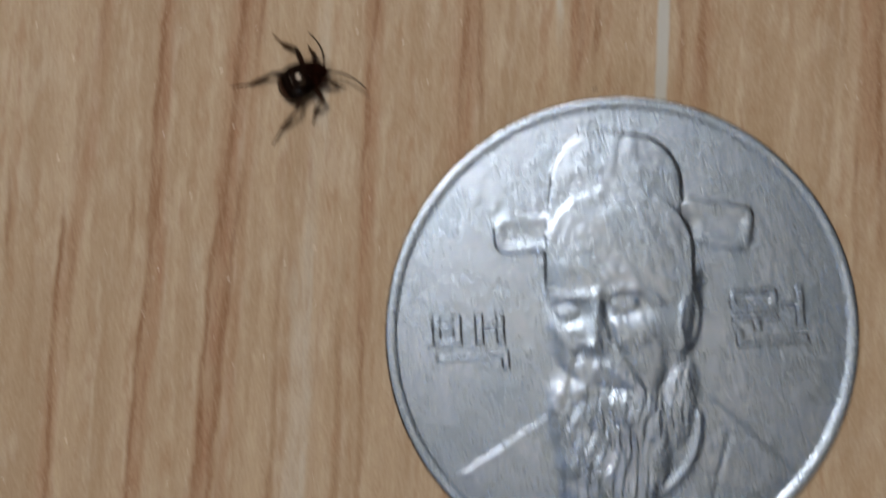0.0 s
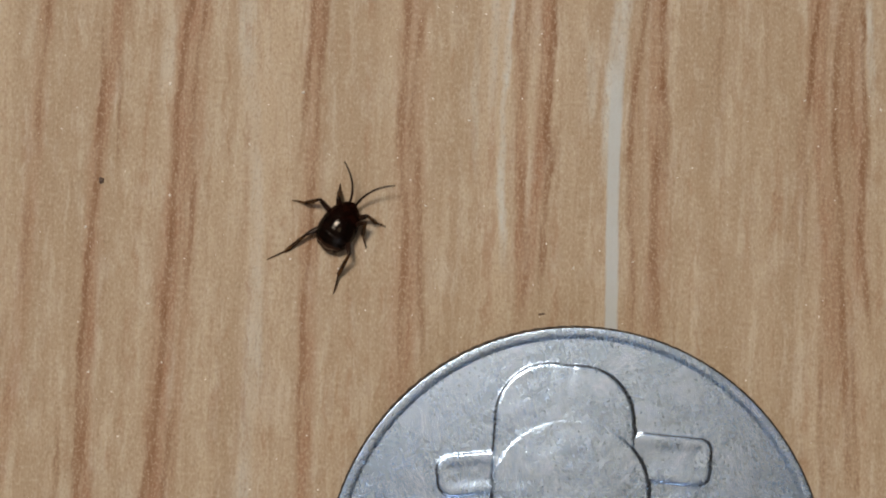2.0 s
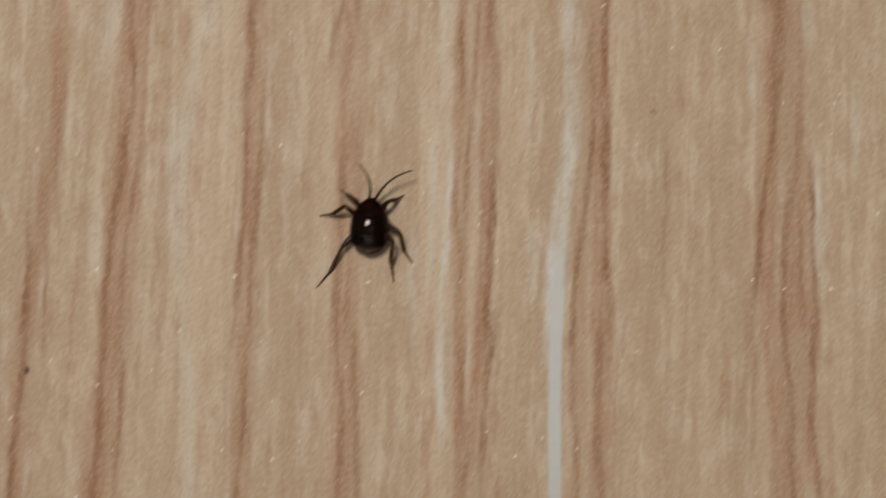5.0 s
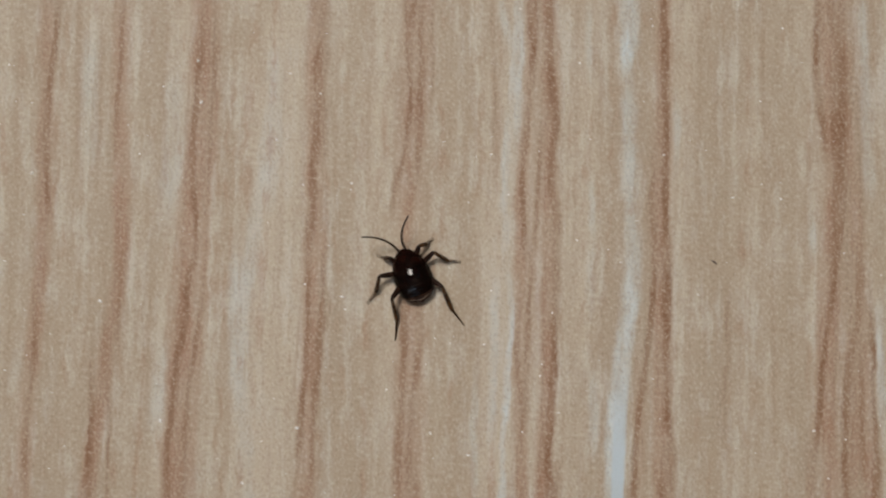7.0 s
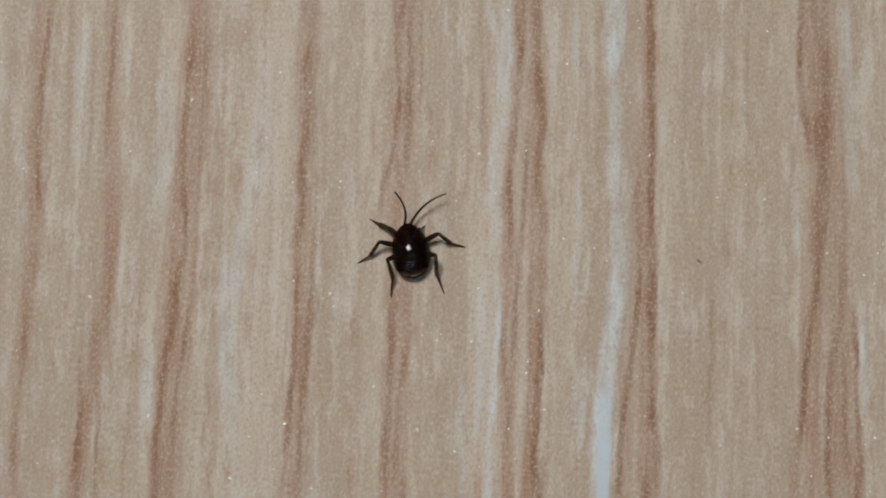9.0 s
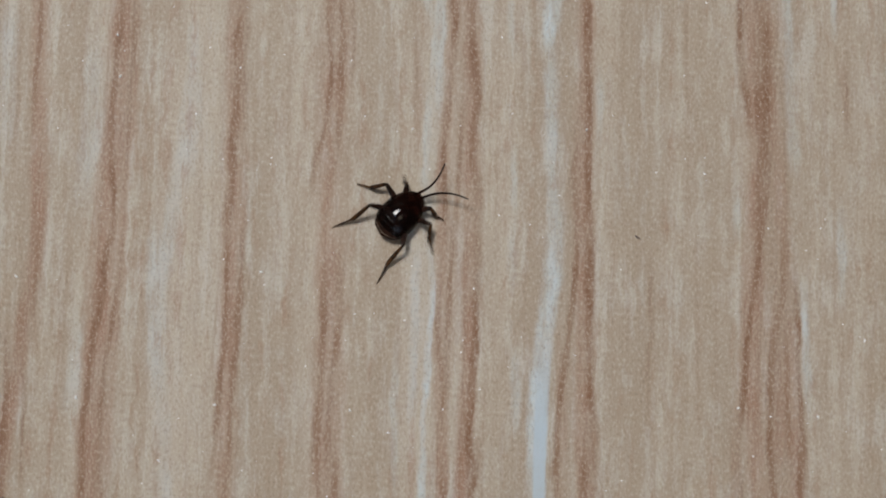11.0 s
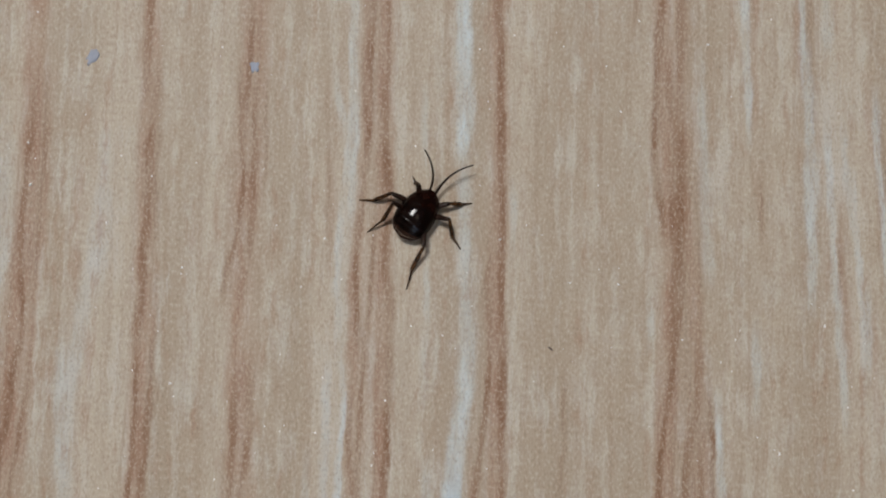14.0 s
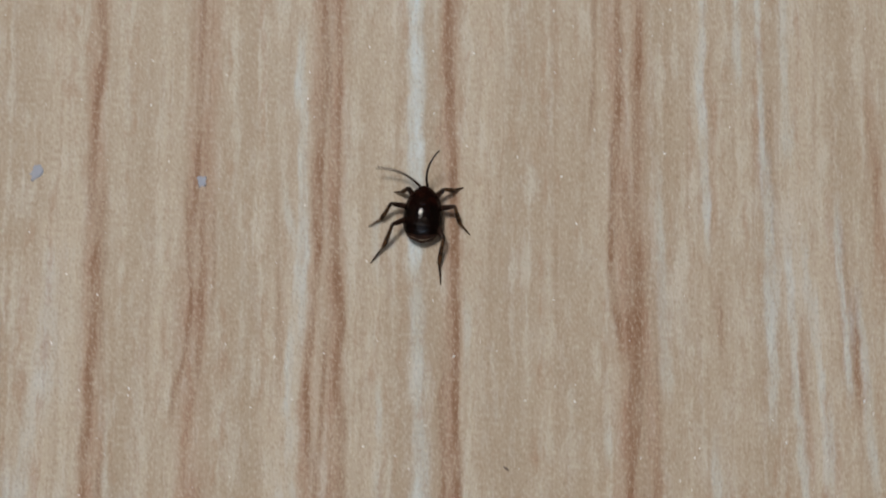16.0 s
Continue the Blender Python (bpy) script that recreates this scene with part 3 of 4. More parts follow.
    streak("white", 0.28, 0.55, ((41.9, 24.18), (45.4, 23.86), (49.5, 23.55)), 1.2)
    streak("white", 0.30, 0.55, ((36.1, 27.41), (38.2, 27.32), (41.4, 27.13), (44.7, 26.81)), 1.2)
    streak("white", 0.34, 0.75, ((33.4, 27.66), (35, 27.59)), 1.2)
    streak("white", 0.26, 0.55, ((32.9, 28.68), (35, 28.54), (37.7, 28.34), (40.7, 28.03)), 1.2)
    streak("white", 0.26, 0.45, ((28.5, 30.32), (31.4, 30.12), (35.1, 29.76), (37.7, 29.19), (39.9, 28.95)), 1.2)
    streak("white", 0.28, 0.60, ((33.6, 31.26), (36.5, 30.91), (39.7, 30.61), (42.1, 30.37)), 1.2)
    streak("white", 0.30, 0.45, ((29.4, 32.6), (32.5, 32.17), (35.7, 31.88), (38.1, 31.53)), 1.2)
    streak("white", 0.30, 0.50, ((26.4, 29.48), (29.3, 29.26), (32.4, 28.87)), 1.2)
    streak("white", 0.30, 0.45, ((27.3, 25.19), (30.7, 24.94)), 1.2)
    streak("brown", 0.40, 0.45, ((40.5, 24.55), (46.2, 24.22), (49.5, 23.88)), 1.2)
    streak("brown", 0.30, 0.50, ((36.2, 25.01), (38.1, 24.71)), 1.2)
    streak("brown", 0.30, 0.45, ((43, 26.92), (46, 26.43)), 1.2)
    streak("brown", 0.35, 0.50, ((36.7, 31.07), (38.3, 30.73), (40.7, 30.22), (42.6, 29.98)), 1.2)
    streak("brown", 0.35, 0.50, ((32.5, 31.91), (34.6, 31.57), (37.8, 31.32)), 1.2)
    streak("brown", 0.32, 0.50, ((29.3, 29.47), (33, 29.13), (36.1, 28.76)), 1.2)
    streak("brown", 0.45, 0.50, ((38.4, 32.86), (43.5, 32.34), (48.2, 31.89)), 1.2)
    streak("brown", 0.35, 0.40, ((26.5, 31.08), (28.3, 30.9), (32, 30.46)), 1.2)
    streak("white", 0.30, 0.55, ((33.1, 27.76), (37.8, 27.5), (44.5, 27.06)), 1.2)
    streak("white", 0.28, 0.55, ((40.4, 24.31), (46, 23.93)), 1.2)
    streak("crisp", 0.36, 0.92, ((5.0, 11.52), (7.0, 11.45), (10.2, 11.28), (14.0, 11.08), (18.0, 10.93), (22.0, 10.88)), 1.8, 0.72)
    return np.clip(np.stack([fields[kind] for kind in ("brown", "line", "white", "crisp")], -1), 0, 1)


def floor_sheet():
    """The floor slab, with a fine grid let into its top that carries the printed grain."""
    rows, columns = len(GRAIN_Y), len(GRAIN_X)
    x, y = np.meshgrid(GRAIN_X * MM, GRAIN_Y * MM)
    places = np.stack([x, y, np.zeros_like(x)], -1).reshape(-1, 3).tolist()
    n = np.arange(rows * columns).reshape(rows, columns)
    faces = np.stack([n[:-1, :-1], n[:-1, 1:], n[1:, 1:], n[1:, :-1]], -1).reshape(-1, 4).tolist()
    base = len(places)
    inner = [(GRAIN_X[0] * MM, GRAIN_Y[0] * MM), (GRAIN_X[-1] * MM, GRAIN_Y[0] * MM), (GRAIN_X[-1] * MM, GRAIN_Y[-1] * MM), (GRAIN_X[0] * MM, GRAIN_Y[-1] * MM)]
    outer = [(-ROOM_X, -ROOM_Y), (ROOM_X, -ROOM_Y), (ROOM_X, ROOM_Y), (-ROOM_X, ROOM_Y)]
    places += [(*p, 0.0) for p in inner] + [(*p, 0.0) for p in outer] + [(*p, -0.02) for p in outer]
    for k in range(4):
        j = (k + 1) % 4
        faces += [[base + 4 + k, base + 4 + j, base + j, base + k], [base + 8 + k, base + 8 + j, base + 4 + j, base + 4 + k]]
    faces.append([base + 11, base + 10, base + 9, base + 8])
    mesh = bpy.data.meshes.new("floor")
    mesh.from_pydata(places, [], faces)
    grain = np.zeros((len(places), 4), np.float32)
    grain[:base] = printed_grain().reshape(-1, 4)
    mesh.attributes.new("print", "FLOAT_COLOR", "POINT").data.foreach_set("color", grain.ravel())
    mesh.materials.append(FLOOR)
    return new("floor", mesh)


# ---- the room ----
def room():
    floor = floor_sheet()
    tagged(floor, "vinyl floor printed with tan and brown wood grain", "floor", kind="structure")
    ceiling = finish("ceiling", box(bmesh.new(), -ROOM_X, ROOM_X, -ROOM_Y, ROOM_Y, ROOM_H, ROOM_H + 0.05), CEILING, False)
    tagged(ceiling, "plain pale blue papered ceiling", "ceiling", kind="structure")
    t = 0.12
    for name, x0, x1, y0, y1 in (("wall_east", ROOM_X, ROOM_X + t, -ROOM_Y, ROOM_Y), ("wall_west", -ROOM_X - t, -ROOM_X, -ROOM_Y, ROOM_Y),
                                 ("wall_north", -ROOM_X - t, ROOM_X + t, ROOM_Y, ROOM_Y + t)):
        tagged(finish(name, box(bmesh.new(), x0, x1, y0, y1, -0.02, ROOM_H + 0.05), WALL, False), "plain brown papered wall", "wall", kind="structure")
    bm = bmesh.new()
    for x0, x1, z0, z1 in ((-ROOM_X - t, -0.6, -0.02, ROOM_H + 0.05), (0.6, ROOM_X + t, -0.02, ROOM_H + 0.05), (-0.6, 0.6, -0.02, 0.9), (-0.6, 0.6, 2.0, ROOM_H + 0.05)):
        box(bm, x0, x1, -ROOM_Y - t, -ROOM_Y, z0, z1)
    tagged(finish("wall_south", bm, WALL, False), "plain brown papered wall with a window opening", "wall", kind="structure")
    bm = bmesh.new()
    for x0, x1, z0, z1 in ((-0.6, 0.6, 0.9, 0.95), (-0.6, 0.6, 1.95, 2.0), (-0.6, -0.55, 0.95, 1.95), (0.55, 0.6, 0.95, 1.95), (-0.02, 0.02, 0.95, 1.95)):
        box(bm, x0, x1, -ROOM_Y - 0.10, -ROOM_Y - 0.06, z0, z1)
    tagged(finish("window_1", bm, FRAME_WHITE, False), "white framed window in the wall", "window", kind="structure")
    # the lamp's housing, a shallow ring round the light
    bm = bmesh.new()
    ring = [(0.32, 0.0), (0.32, -0.08), (0.34, -0.10), (0.37, -0.09), (0.38, -0.04), (0.38, 0.0)]
    sides = 48
    loops = [[bm.verts.new((r * math.cos(k * math.tau / sides), r * math.sin(k * math.tau / sides), z)) for r, z in ring] for k in range(sides)]
    for k in range(sides):
        for i in range(len(ring) - 1):
            bm.faces.new((loops[k][i], loops[k][i + 1], loops[(k + 1) % sides][i + 1], loops[(k + 1) % sides][i]))
    bmesh.ops.recalc_face_normals(bm, faces=bm.faces)
    lamp = finish("ceiling_lamp", bm, LAMP_WHITE)
    lamp.location = (LAMP_AT[0], LAMP_AT[1], ROOM_H)
    tagged(lamp, "round white ceiling lamp, switched on", "lamp")
    # a dim warm glowing oval, unseen, added to brighten the coin's reflection
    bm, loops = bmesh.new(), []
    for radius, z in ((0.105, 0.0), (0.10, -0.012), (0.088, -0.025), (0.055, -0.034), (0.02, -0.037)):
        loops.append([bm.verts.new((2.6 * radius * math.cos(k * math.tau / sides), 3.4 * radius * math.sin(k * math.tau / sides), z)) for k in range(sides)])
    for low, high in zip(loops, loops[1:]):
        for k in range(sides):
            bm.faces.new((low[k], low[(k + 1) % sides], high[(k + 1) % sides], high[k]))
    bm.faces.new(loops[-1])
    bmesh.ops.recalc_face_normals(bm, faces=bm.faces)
    glow = finish("added_coin_glow", bm, COIN_GLOW)
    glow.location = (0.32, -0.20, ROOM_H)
    tagged(glow, "oval warm glow added overhead to brighten the coin", "lamp")


# ---- the coin ----
COIN_AT, RIM = (10.16, -2.88), 1.016
COIN_WON, COIN_BAEK = (7.44, 1.52, 8.4), (-7.72, -0.98, 7.7)


def smooth(sd, edge):
    """1 inside the outline whose distance is sd, 0 outside, over a slope of that width."""
    k = np.clip(0.5 - sd / edge, 0, 1)
    return k * k * (3 - 2 * k)


def rounded_box(x, y, cx, cy, hx, hy, r, turn=0.0):
    c, s = math.cos(radians(turn)), math.sin(radians(turn))
    u, v = np.abs(c * (x - cx) + s * (y - cy)) - hx + r, np.abs(-s * (x - cx) + c * (y - cy)) - hy + r
    return np.hypot(np.maximum(u, 0), np.maximum(v, 0)) + np.minimum(np.maximum(u, v), 0) - r


def ellipse(x, y, cx, cy, rx, ry):
    k = np.hypot((x - cx) / rx, (y - cy) / ry)
    return (k - 1) * min(rx, ry)


def capsule(x, y, x0, y0, x1, y1, r):
    k = np.clip(((x - x0) * (x1 - x0) + (y - y0) * (y1 - y0)) / ((x1 - x0) ** 2 + (y1 - y0) ** 2), 0, 1)
    return np.hypot(x - x0 - k * (x1 - x0), y - y0 - k * (y1 - y0)) - r


def above_line(x, y, x0, y0, x1, y1):
    return ((y - y0) * (x1 - x0) - (x - x0) * (y1 - y0)) / math.hypot(x1 - x0, y1 - y0)


def coin_relief(x, y):
    """Height of the struck face over its field: a plain bust in a winged hat, worn low. Millimetres."""
    # the field, basined between the hat and the rim
    basin = np.clip((9.6 - np.hypot(x, y)) / 3.0, 0, 1)
    z = -0.11 * basin * basin * (3 - 2 * basin) * np.clip((x - 1.5) / 2.0, 0, 1) * np.clip((y - 0.5) / 2.5, 0, 1)
    # robe: two shoulders with a raised hem, and a bent collar
    left_edge = np.maximum(above_line(x, y, -7.57, -7.75, -3.43, -4.45), x)
    right_edge = np.maximum(np.maximum(above_line(x, y, 3.2, -1.6, 4.9, -2.85), above_line(x, y, 4.6, -2.75, 10.4, -4.9)), -x)
    robe = np.minimum(left_edge, right_edge)
    z = np.maximum(z, 0.018 * smooth(robe, 0.15) + 0.010 * smooth(np.abs(robe + 0.22) - 0.08, 0.24))
    arc = np.where((y < -3.6) & (x > 1.8), np.abs(np.hypot(x - 0.3, y + 4.6) - 4.05), 9.0)
    z += 0.045 * smooth(arc - 0.18, 0.40) - 0.03 * smooth(capsule(x, y, 5.9, -4.6, 5.2, -9.0, 0.06), 0.35)
    # hat: crown, wings, then the cap that runs down over the forehead
    crown = np.where(y > 7.4, rounded_box(x, y, -1.05, 7.0, 3.42 - 0.05 * (y - 7), 3.27, 2.5, -1.5), rounded_box(x, y, -1.0, 6.4, 3.42, 2.6, 0.5, -1.5))
    z = np.maximum(z, 0.085 * smooth(crown, 0.32) + 0.025 * smooth(crown + 0.9, 1.9))
    wing = np.minimum(rounded_box(x, y, -5.3, 4.72, 1.75, 1.0, 0.7, 9.0), rounded_box(x, y, 4.2, 6.02, 1.95, 1.14, 0.6, -2.0))
    z = np.maximum(z, 0.062 * smooth(wing, 0.22) - 0.022 * smooth(wing + 0.5, 0.5))
    shift = 0.10 * np.maximum(4.2 - y, 0)
    cap = ellipse(x - shift, np.maximum(y, 4.2), -0.55, 4.2, 3.85, 3.5)
    fade = np.clip((y - 0.8) / 2.6, 0, 1)
    fade = fade * fade * (3 - 2 * fade)
    z = np.maximum(z, fade * (0.120 * smooth(cap, 0.30) + 0.040 * smooth(cap + 1.0, 2.2)))
    # the field dips beside the hat
    beside = np.maximum(np.minimum(np.minimum(crown, wing), cap), 0)
    z -= 0.055 * np.exp(-(beside / 0.6) ** 2) * (beside > 0.02) * np.clip((y - 2.0) / 2.0, 0, 1)
    # head: an oval, with brow, sockets, nose and cheeks as soft plain swellings
    head = np.maximum(ellipse(x, np.minimum(y, 1.5), -0.1, 1.5, 3.72, 5.2), y - 3.6)
    dome = np.clip(1 - (x / 4.2) ** 2 - (np.minimum(y - 1.6, 0) / 6.0) ** 2, 0, 1)
    skin = smooth(head, 0.9) * (0.060 + 0.085 * dome)
    skin += 0.030 * smooth(np.minimum(capsule(x, y, -3.3, 1.45, -2.0, 1.80, 0.16), np.minimum(capsule(x, y, -0.7, 2.15, 0.8, 2.42, 0.16), capsule(x, y, 0.8, 2.42, 1.75, 1.75, 0.14))), 0.62)
    skin -= 0.052 * smooth(np.minimum(ellipse(x, y, -2.80, 0.85, 0.85, 0.62), ellipse(x, y, 0.25, 1.45, 1.15, 0.68)), 0.75)
    skin += 0.034 * smooth(np.minimum(ellipse(x, y, -2.9, 0.85, 0.52, 0.36), ellipse(x, y, 0.0, 1.55, 0.62, 0.38)), 0.42)
    skin -= 0.022 * smooth(np.abs(np.minimum(ellipse(x, y, -2.9, 0.82, 0.66, 0.50), ellipse(x, y, 0.0, 1.50, 0.78, 0.52))) - 0.03, 0.20)
    skin += 0.055 * smooth(capsule(x, y, -1.50, 1.9, -1.42, -0.6, 0.24), 0.62) + 0.034 * smooth(ellipse(x, y, -1.36, -0.85, 0.52, 0.36), 0.42)
    skin -= 0.045 * smooth(capsule(x, y, -0.98, 1.3, -0.45, -0.55, 0.12), 0.46)
    skin += 0.035 * smooth(ellipse(x, y, 0.55, 0.15, 1.15, 0.75), 0.9) + 0.014 * smooth(ellipse(x, y, -2.35, -0.35, 0.6, 0.7), 0.7)
    skin -= 0.036 * smooth(capsule(x, y, 0.0, -0.75, 1.45, -2.5, 0.10), 0.50) + 0.045 * smooth(capsule(x, y, -2.05, -0.9, -2.5, -2.2, 0.10), 0.45)
    skin -= 0.050 * smooth(capsule(x, y, 2.55, -0.9, 2.1, -3.6, 0.25), 0.8)
    skin += 0.035 * smooth(np.abs(ellipse(x, y, 3.35, 1.1, 0.45, 1.3)) - 0.08, 0.35)
    join = 0.05 * smooth(head, 0.9)
    z = 0.5 * (z + skin + np.sqrt((z - skin) ** 2 + join ** 2))
    # beard: fine upright locks from the cheeks to the robe
    bend = x + 0.12 * np.sin(1.3 * y + 1.7 * x) + 0.06 * np.sin(3.1 * y - 2.0 * x) - 0.08 * (y + 5)
    locks = 0.40 * np.abs(np.sin(5.5 * bend + 0.8 * np.sin(0.7 * y))) + 0.35 * np.abs(np.sin(9.7 * bend + 1.1 * np.sin(1.6 * y + 1.0))) + 0.25 * np.abs(np.sin(16.0 * bend + 1.6 * np.sin(2.3 * y)))
    tuft = 0.5 + 0.5 * bumps(x, y * 0.55, 0.55, 21)
    beard = np.minimum(ellipse(x, y, 0.1, -6.0, 2.75, 4.6), ellipse(x, y, -0.2, -3.2, 2.5, 1.6))
    depth = np.clip((-2.2 - y) / 1.4, 0, 1)
    z = np.maximum(z, smooth(beard, 1.1) * (0.085 + (0.022 + 0.046 * tuft) * locks * depth))
    lock = np.minimum(ellipse(x, y, 3.15, -3.2, 0.80, 2.2), ellipse(x, y, -2.75, -4.0, 0.62, 1.7))
    z = np.maximum(z, smooth(lock, 0.8) * (0.060 + 0.038 * locks))
    # moustache and the round of the chin
    z += 0.030 * smooth(np.minimum(capsule(x, y, -1.2, -1.75, -1.75, -3.1, 0.22), capsule(x, y, -0.6, -1.75, 1.2, -2.75, 0.22)), 0.55) * (0.6 + 0.6 * locks)
    z += 0.030 * smooth(ellipse(x, y, 0.75, -3.75, 1.05, 0.80), 0.6) - 0.035 * smooth(capsule(x, y, -0.9, -2.75, 0.6, -2.9, 0.10), 0.35)
    # strike and wear leave every surface a little uneven
    raised = np.clip(z / 0.1, 0, 1)
    return z + (0.0024 + 0.0012 * raised) * bumps(x, y * 0.55, 0.15, 5) + (0.005 + 0.003 * raised) * bumps(x, y, 0.45, 8)


def coin():
    # body: a turned disc with a raised rounded rim
    profile = [(11.90, 1.515), (11.86, 1.52), (11.74, 1.521), (11.62, 1.514), (11.52, 1.498), (11.43, 1.476), (11.36, 1.455), (11.28, 1.43)]
    bm, sides = bmesh.new(), 480
    loops = []
    for r, z in profile:
        loops.append([bm.verts.new((RIM * r * MM * math.cos(k * math.tau / sides), RIM * r * MM * math.sin(k * math.tau / sides), z * MM)) for k in range(sides)])
    for low, high in zip(loops, loops[1:]):
        for k in range(sides):
            bm.faces.new((low[k], low[(k + 1) % sides], high[(k + 1) % sides], high[k]))
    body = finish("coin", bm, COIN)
    body.location = (COIN_AT[0] * MM, COIN_AT[1] * MM, 0.0)
    tagged(body, "worn silver-grey nickel coin struck with a bust, lying on the floor", "coin")
    # milled edge and outer bevel, coloured dark to draw the shadow line
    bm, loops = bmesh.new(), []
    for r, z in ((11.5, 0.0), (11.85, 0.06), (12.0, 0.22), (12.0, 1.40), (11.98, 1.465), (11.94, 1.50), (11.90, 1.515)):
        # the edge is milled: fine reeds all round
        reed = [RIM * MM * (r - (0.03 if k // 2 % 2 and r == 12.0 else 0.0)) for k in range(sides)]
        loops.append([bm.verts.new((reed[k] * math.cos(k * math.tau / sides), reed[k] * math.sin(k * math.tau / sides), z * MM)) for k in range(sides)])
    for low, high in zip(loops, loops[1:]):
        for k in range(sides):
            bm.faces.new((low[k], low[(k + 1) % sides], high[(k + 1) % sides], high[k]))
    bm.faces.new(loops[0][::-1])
    part("milled_edge", bm, COIN_EDGE, body, "milled edge with its shade painted dark")
    # struck face
    step, size = 0.05, 11.60
    n = int(size / step) + 1
    axis = np.arange(-n, n + 1) * step
    x, y = np.meshgrid(axis, axis)
    z = 1.46 + coin_relief(x, y)
    worn = np.hypot(x, y)
    z = np.where(worn > 10.7, 1.46 + (z - 1.46) * np.clip((11.35 - worn) / 0.65, 0, 1), z)
    keep = worn < size
    number = -np.ones(x.shape, int)
    number[keep] = np.arange(keep.sum())
    quads = np.stack([number[:-1, :-1], number[:-1, 1:], number[1:, 1:], number[1:, :-1]], -1).reshape(-1, 4)
    quads = quads[(quads >= 0).all(1)]
    mesh = bpy.data.meshes.new("struck_face")
    mesh.from_pydata((np.stack([x[keep], y[keep], z[keep]], -1) * MM).tolist(), [], quads.tolist())
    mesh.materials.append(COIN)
    for face in mesh.polygons:
        face.use_smooth = True
    face = new("struck_face", mesh)
    face.parent = body
    tagged(face, "worn relief of a bust in a winged hat")
    # the two raised syllables, stroke by stroke: cx, cy, half width, half height
    for place, strokes, holes in (
        (COIN_WON, ((-0.78, 0.95, 1.29, 0.57), (-0.75, 0.05, 1.26, 0.21), (-0.64, -0.40, 0.26, 0.32), (1.59, 0.47, 0.28, 1.06), (1.05, 0.545, 0.42, 0.175), (0.09, -1.21, 1.92, 0.25), (-1.58, -0.97, 0.25, 0.50)), ((-0.82, 1.03, 0.82, 0.16),)),
        (COIN_BAEK, ((-1.75, 0.52, 0.26, 0.80), (-0.69, 0.52, 0.27, 0.80), (-1.21, 0.76, 0.55, 0.20), (-1.21, -0.08, 0.79, 0.21), (0.44, 0.54, 0.26, 0.82), (1.52, 0.53, 0.26, 0.80), (0.98, 0.56, 0.40, 0.18), (0.05, -0.82, 1.92, 0.22), (1.72, -1.10, 0.24, 0.48)), ()),
    ):
        fine = 0.03
        x, y = np.meshgrid(np.arange(-2.2, 2.2, fine), np.arange(-1.85, 1.85, fine))
        sd = np.full_like(x, 9.0)
        for cx, cy, hx, hy in strokes:
            sd = np.minimum(sd, rounded_box(x, y, cx, cy, hx, hy, 0.30 if hy == 0.57 else 0.07))
        for cx, cy, hx, hy in holes:
            sd = np.maximum(sd, -rounded_box(x, y, cx, cy, hx, hy, 0.12))
        z = 1.40 + 0.13 * smooth(sd + 0.02, 0.26)
        keep = sd < 0.13
        number = -np.ones(x.shape, int)
        number[keep] = np.arange(keep.sum())
        quads = np.stack([number[:-1, :-1], number[:-1, 1:], number[1:, 1:], number[1:, :-1]], -1).reshape(-1, 4)
        mesh = bpy.data.meshes.new("lettering")
        mesh.from_pydata((np.stack([x[keep], y[keep], z[keep]], -1) * MM).tolist(), [], quads[(quads >= 0).all(1)].tolist())
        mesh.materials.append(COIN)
        for facet in mesh.polygons:
            facet.use_smooth = True
        letters = new("lettering", mesh)
        letters.parent = body
        letters.matrix_basis = pose(place[0] * MM, place[1] * MM, 0, 0, 0, place[2])
        tagged(letters, "raised letters on the coin")
    return body


# ---- the insect ----
def outline(y):
    """Half width, crown height and belly height of the insect at y along its body, all in millimetres."""
    if y > -0.12:
        half = 0.95 * max(1 - min((y + 0.12) / 1.64, 1.0) ** 2.25, 0.0) ** 0.60
    else:
        half = 0.95 * max(1 - min((-0.12 - y) / 1.13, 1.0) ** 2.1, 0.0) ** 0.5
    k = (y - 0.02) / (1.60 if y > 0.02 else 1.30)
    crown = 0.52 + 0.72 * max(1 - k * k, 0.0) ** 0.95
    return half, crown, 0.50 - 0.28 * max(1 - k * k, 0.0) ** 0.5


def shell(y0, y1, swell=1.0, flare=0.0, rings=16, sides=36, bow=0.0):
    """The stretch of the insect's body from y0 to y1 as one plate; flare lifts its hind edge over the next plate, bow draws its sides forward."""
    bm, loops = bmesh.new(), []
    for i in range(rings + 1):
        s = i / rings
        y = y0 + (y1 - y0) * (0.5 - 0.5 * math.cos(math.pi * s))
        k, mid = swell + flare * max(1 - s * 4, 0.0), 0.56
        loop = []
        for n in range(sides):
            a = n * math.tau / sides
            ahead = y + bow * math.cos(a) ** 2
            half, crown, belly = outline(ahead)
            up = (crown * k - mid) if math.sin(a) > 0 else (mid - belly)
            loop.append(bm.verts.new((half * k * math.cos(a) * MM, ahead * MM, (mid + up * math.sin(a)) * MM)))
        loops.append(loop)
    for low, high in zip(loops, loops[1:]):
        for n in range(sides):
            bm.faces.new((low[n], low[(n + 1) % sides], high[(n + 1) % sides], high[n]))
    bm.faces.new(loops[0][::-1])
    bm.faces.new(loops[-1])
    bmesh.ops.recalc_face_normals(bm, faces=bm.faces)
    return bm


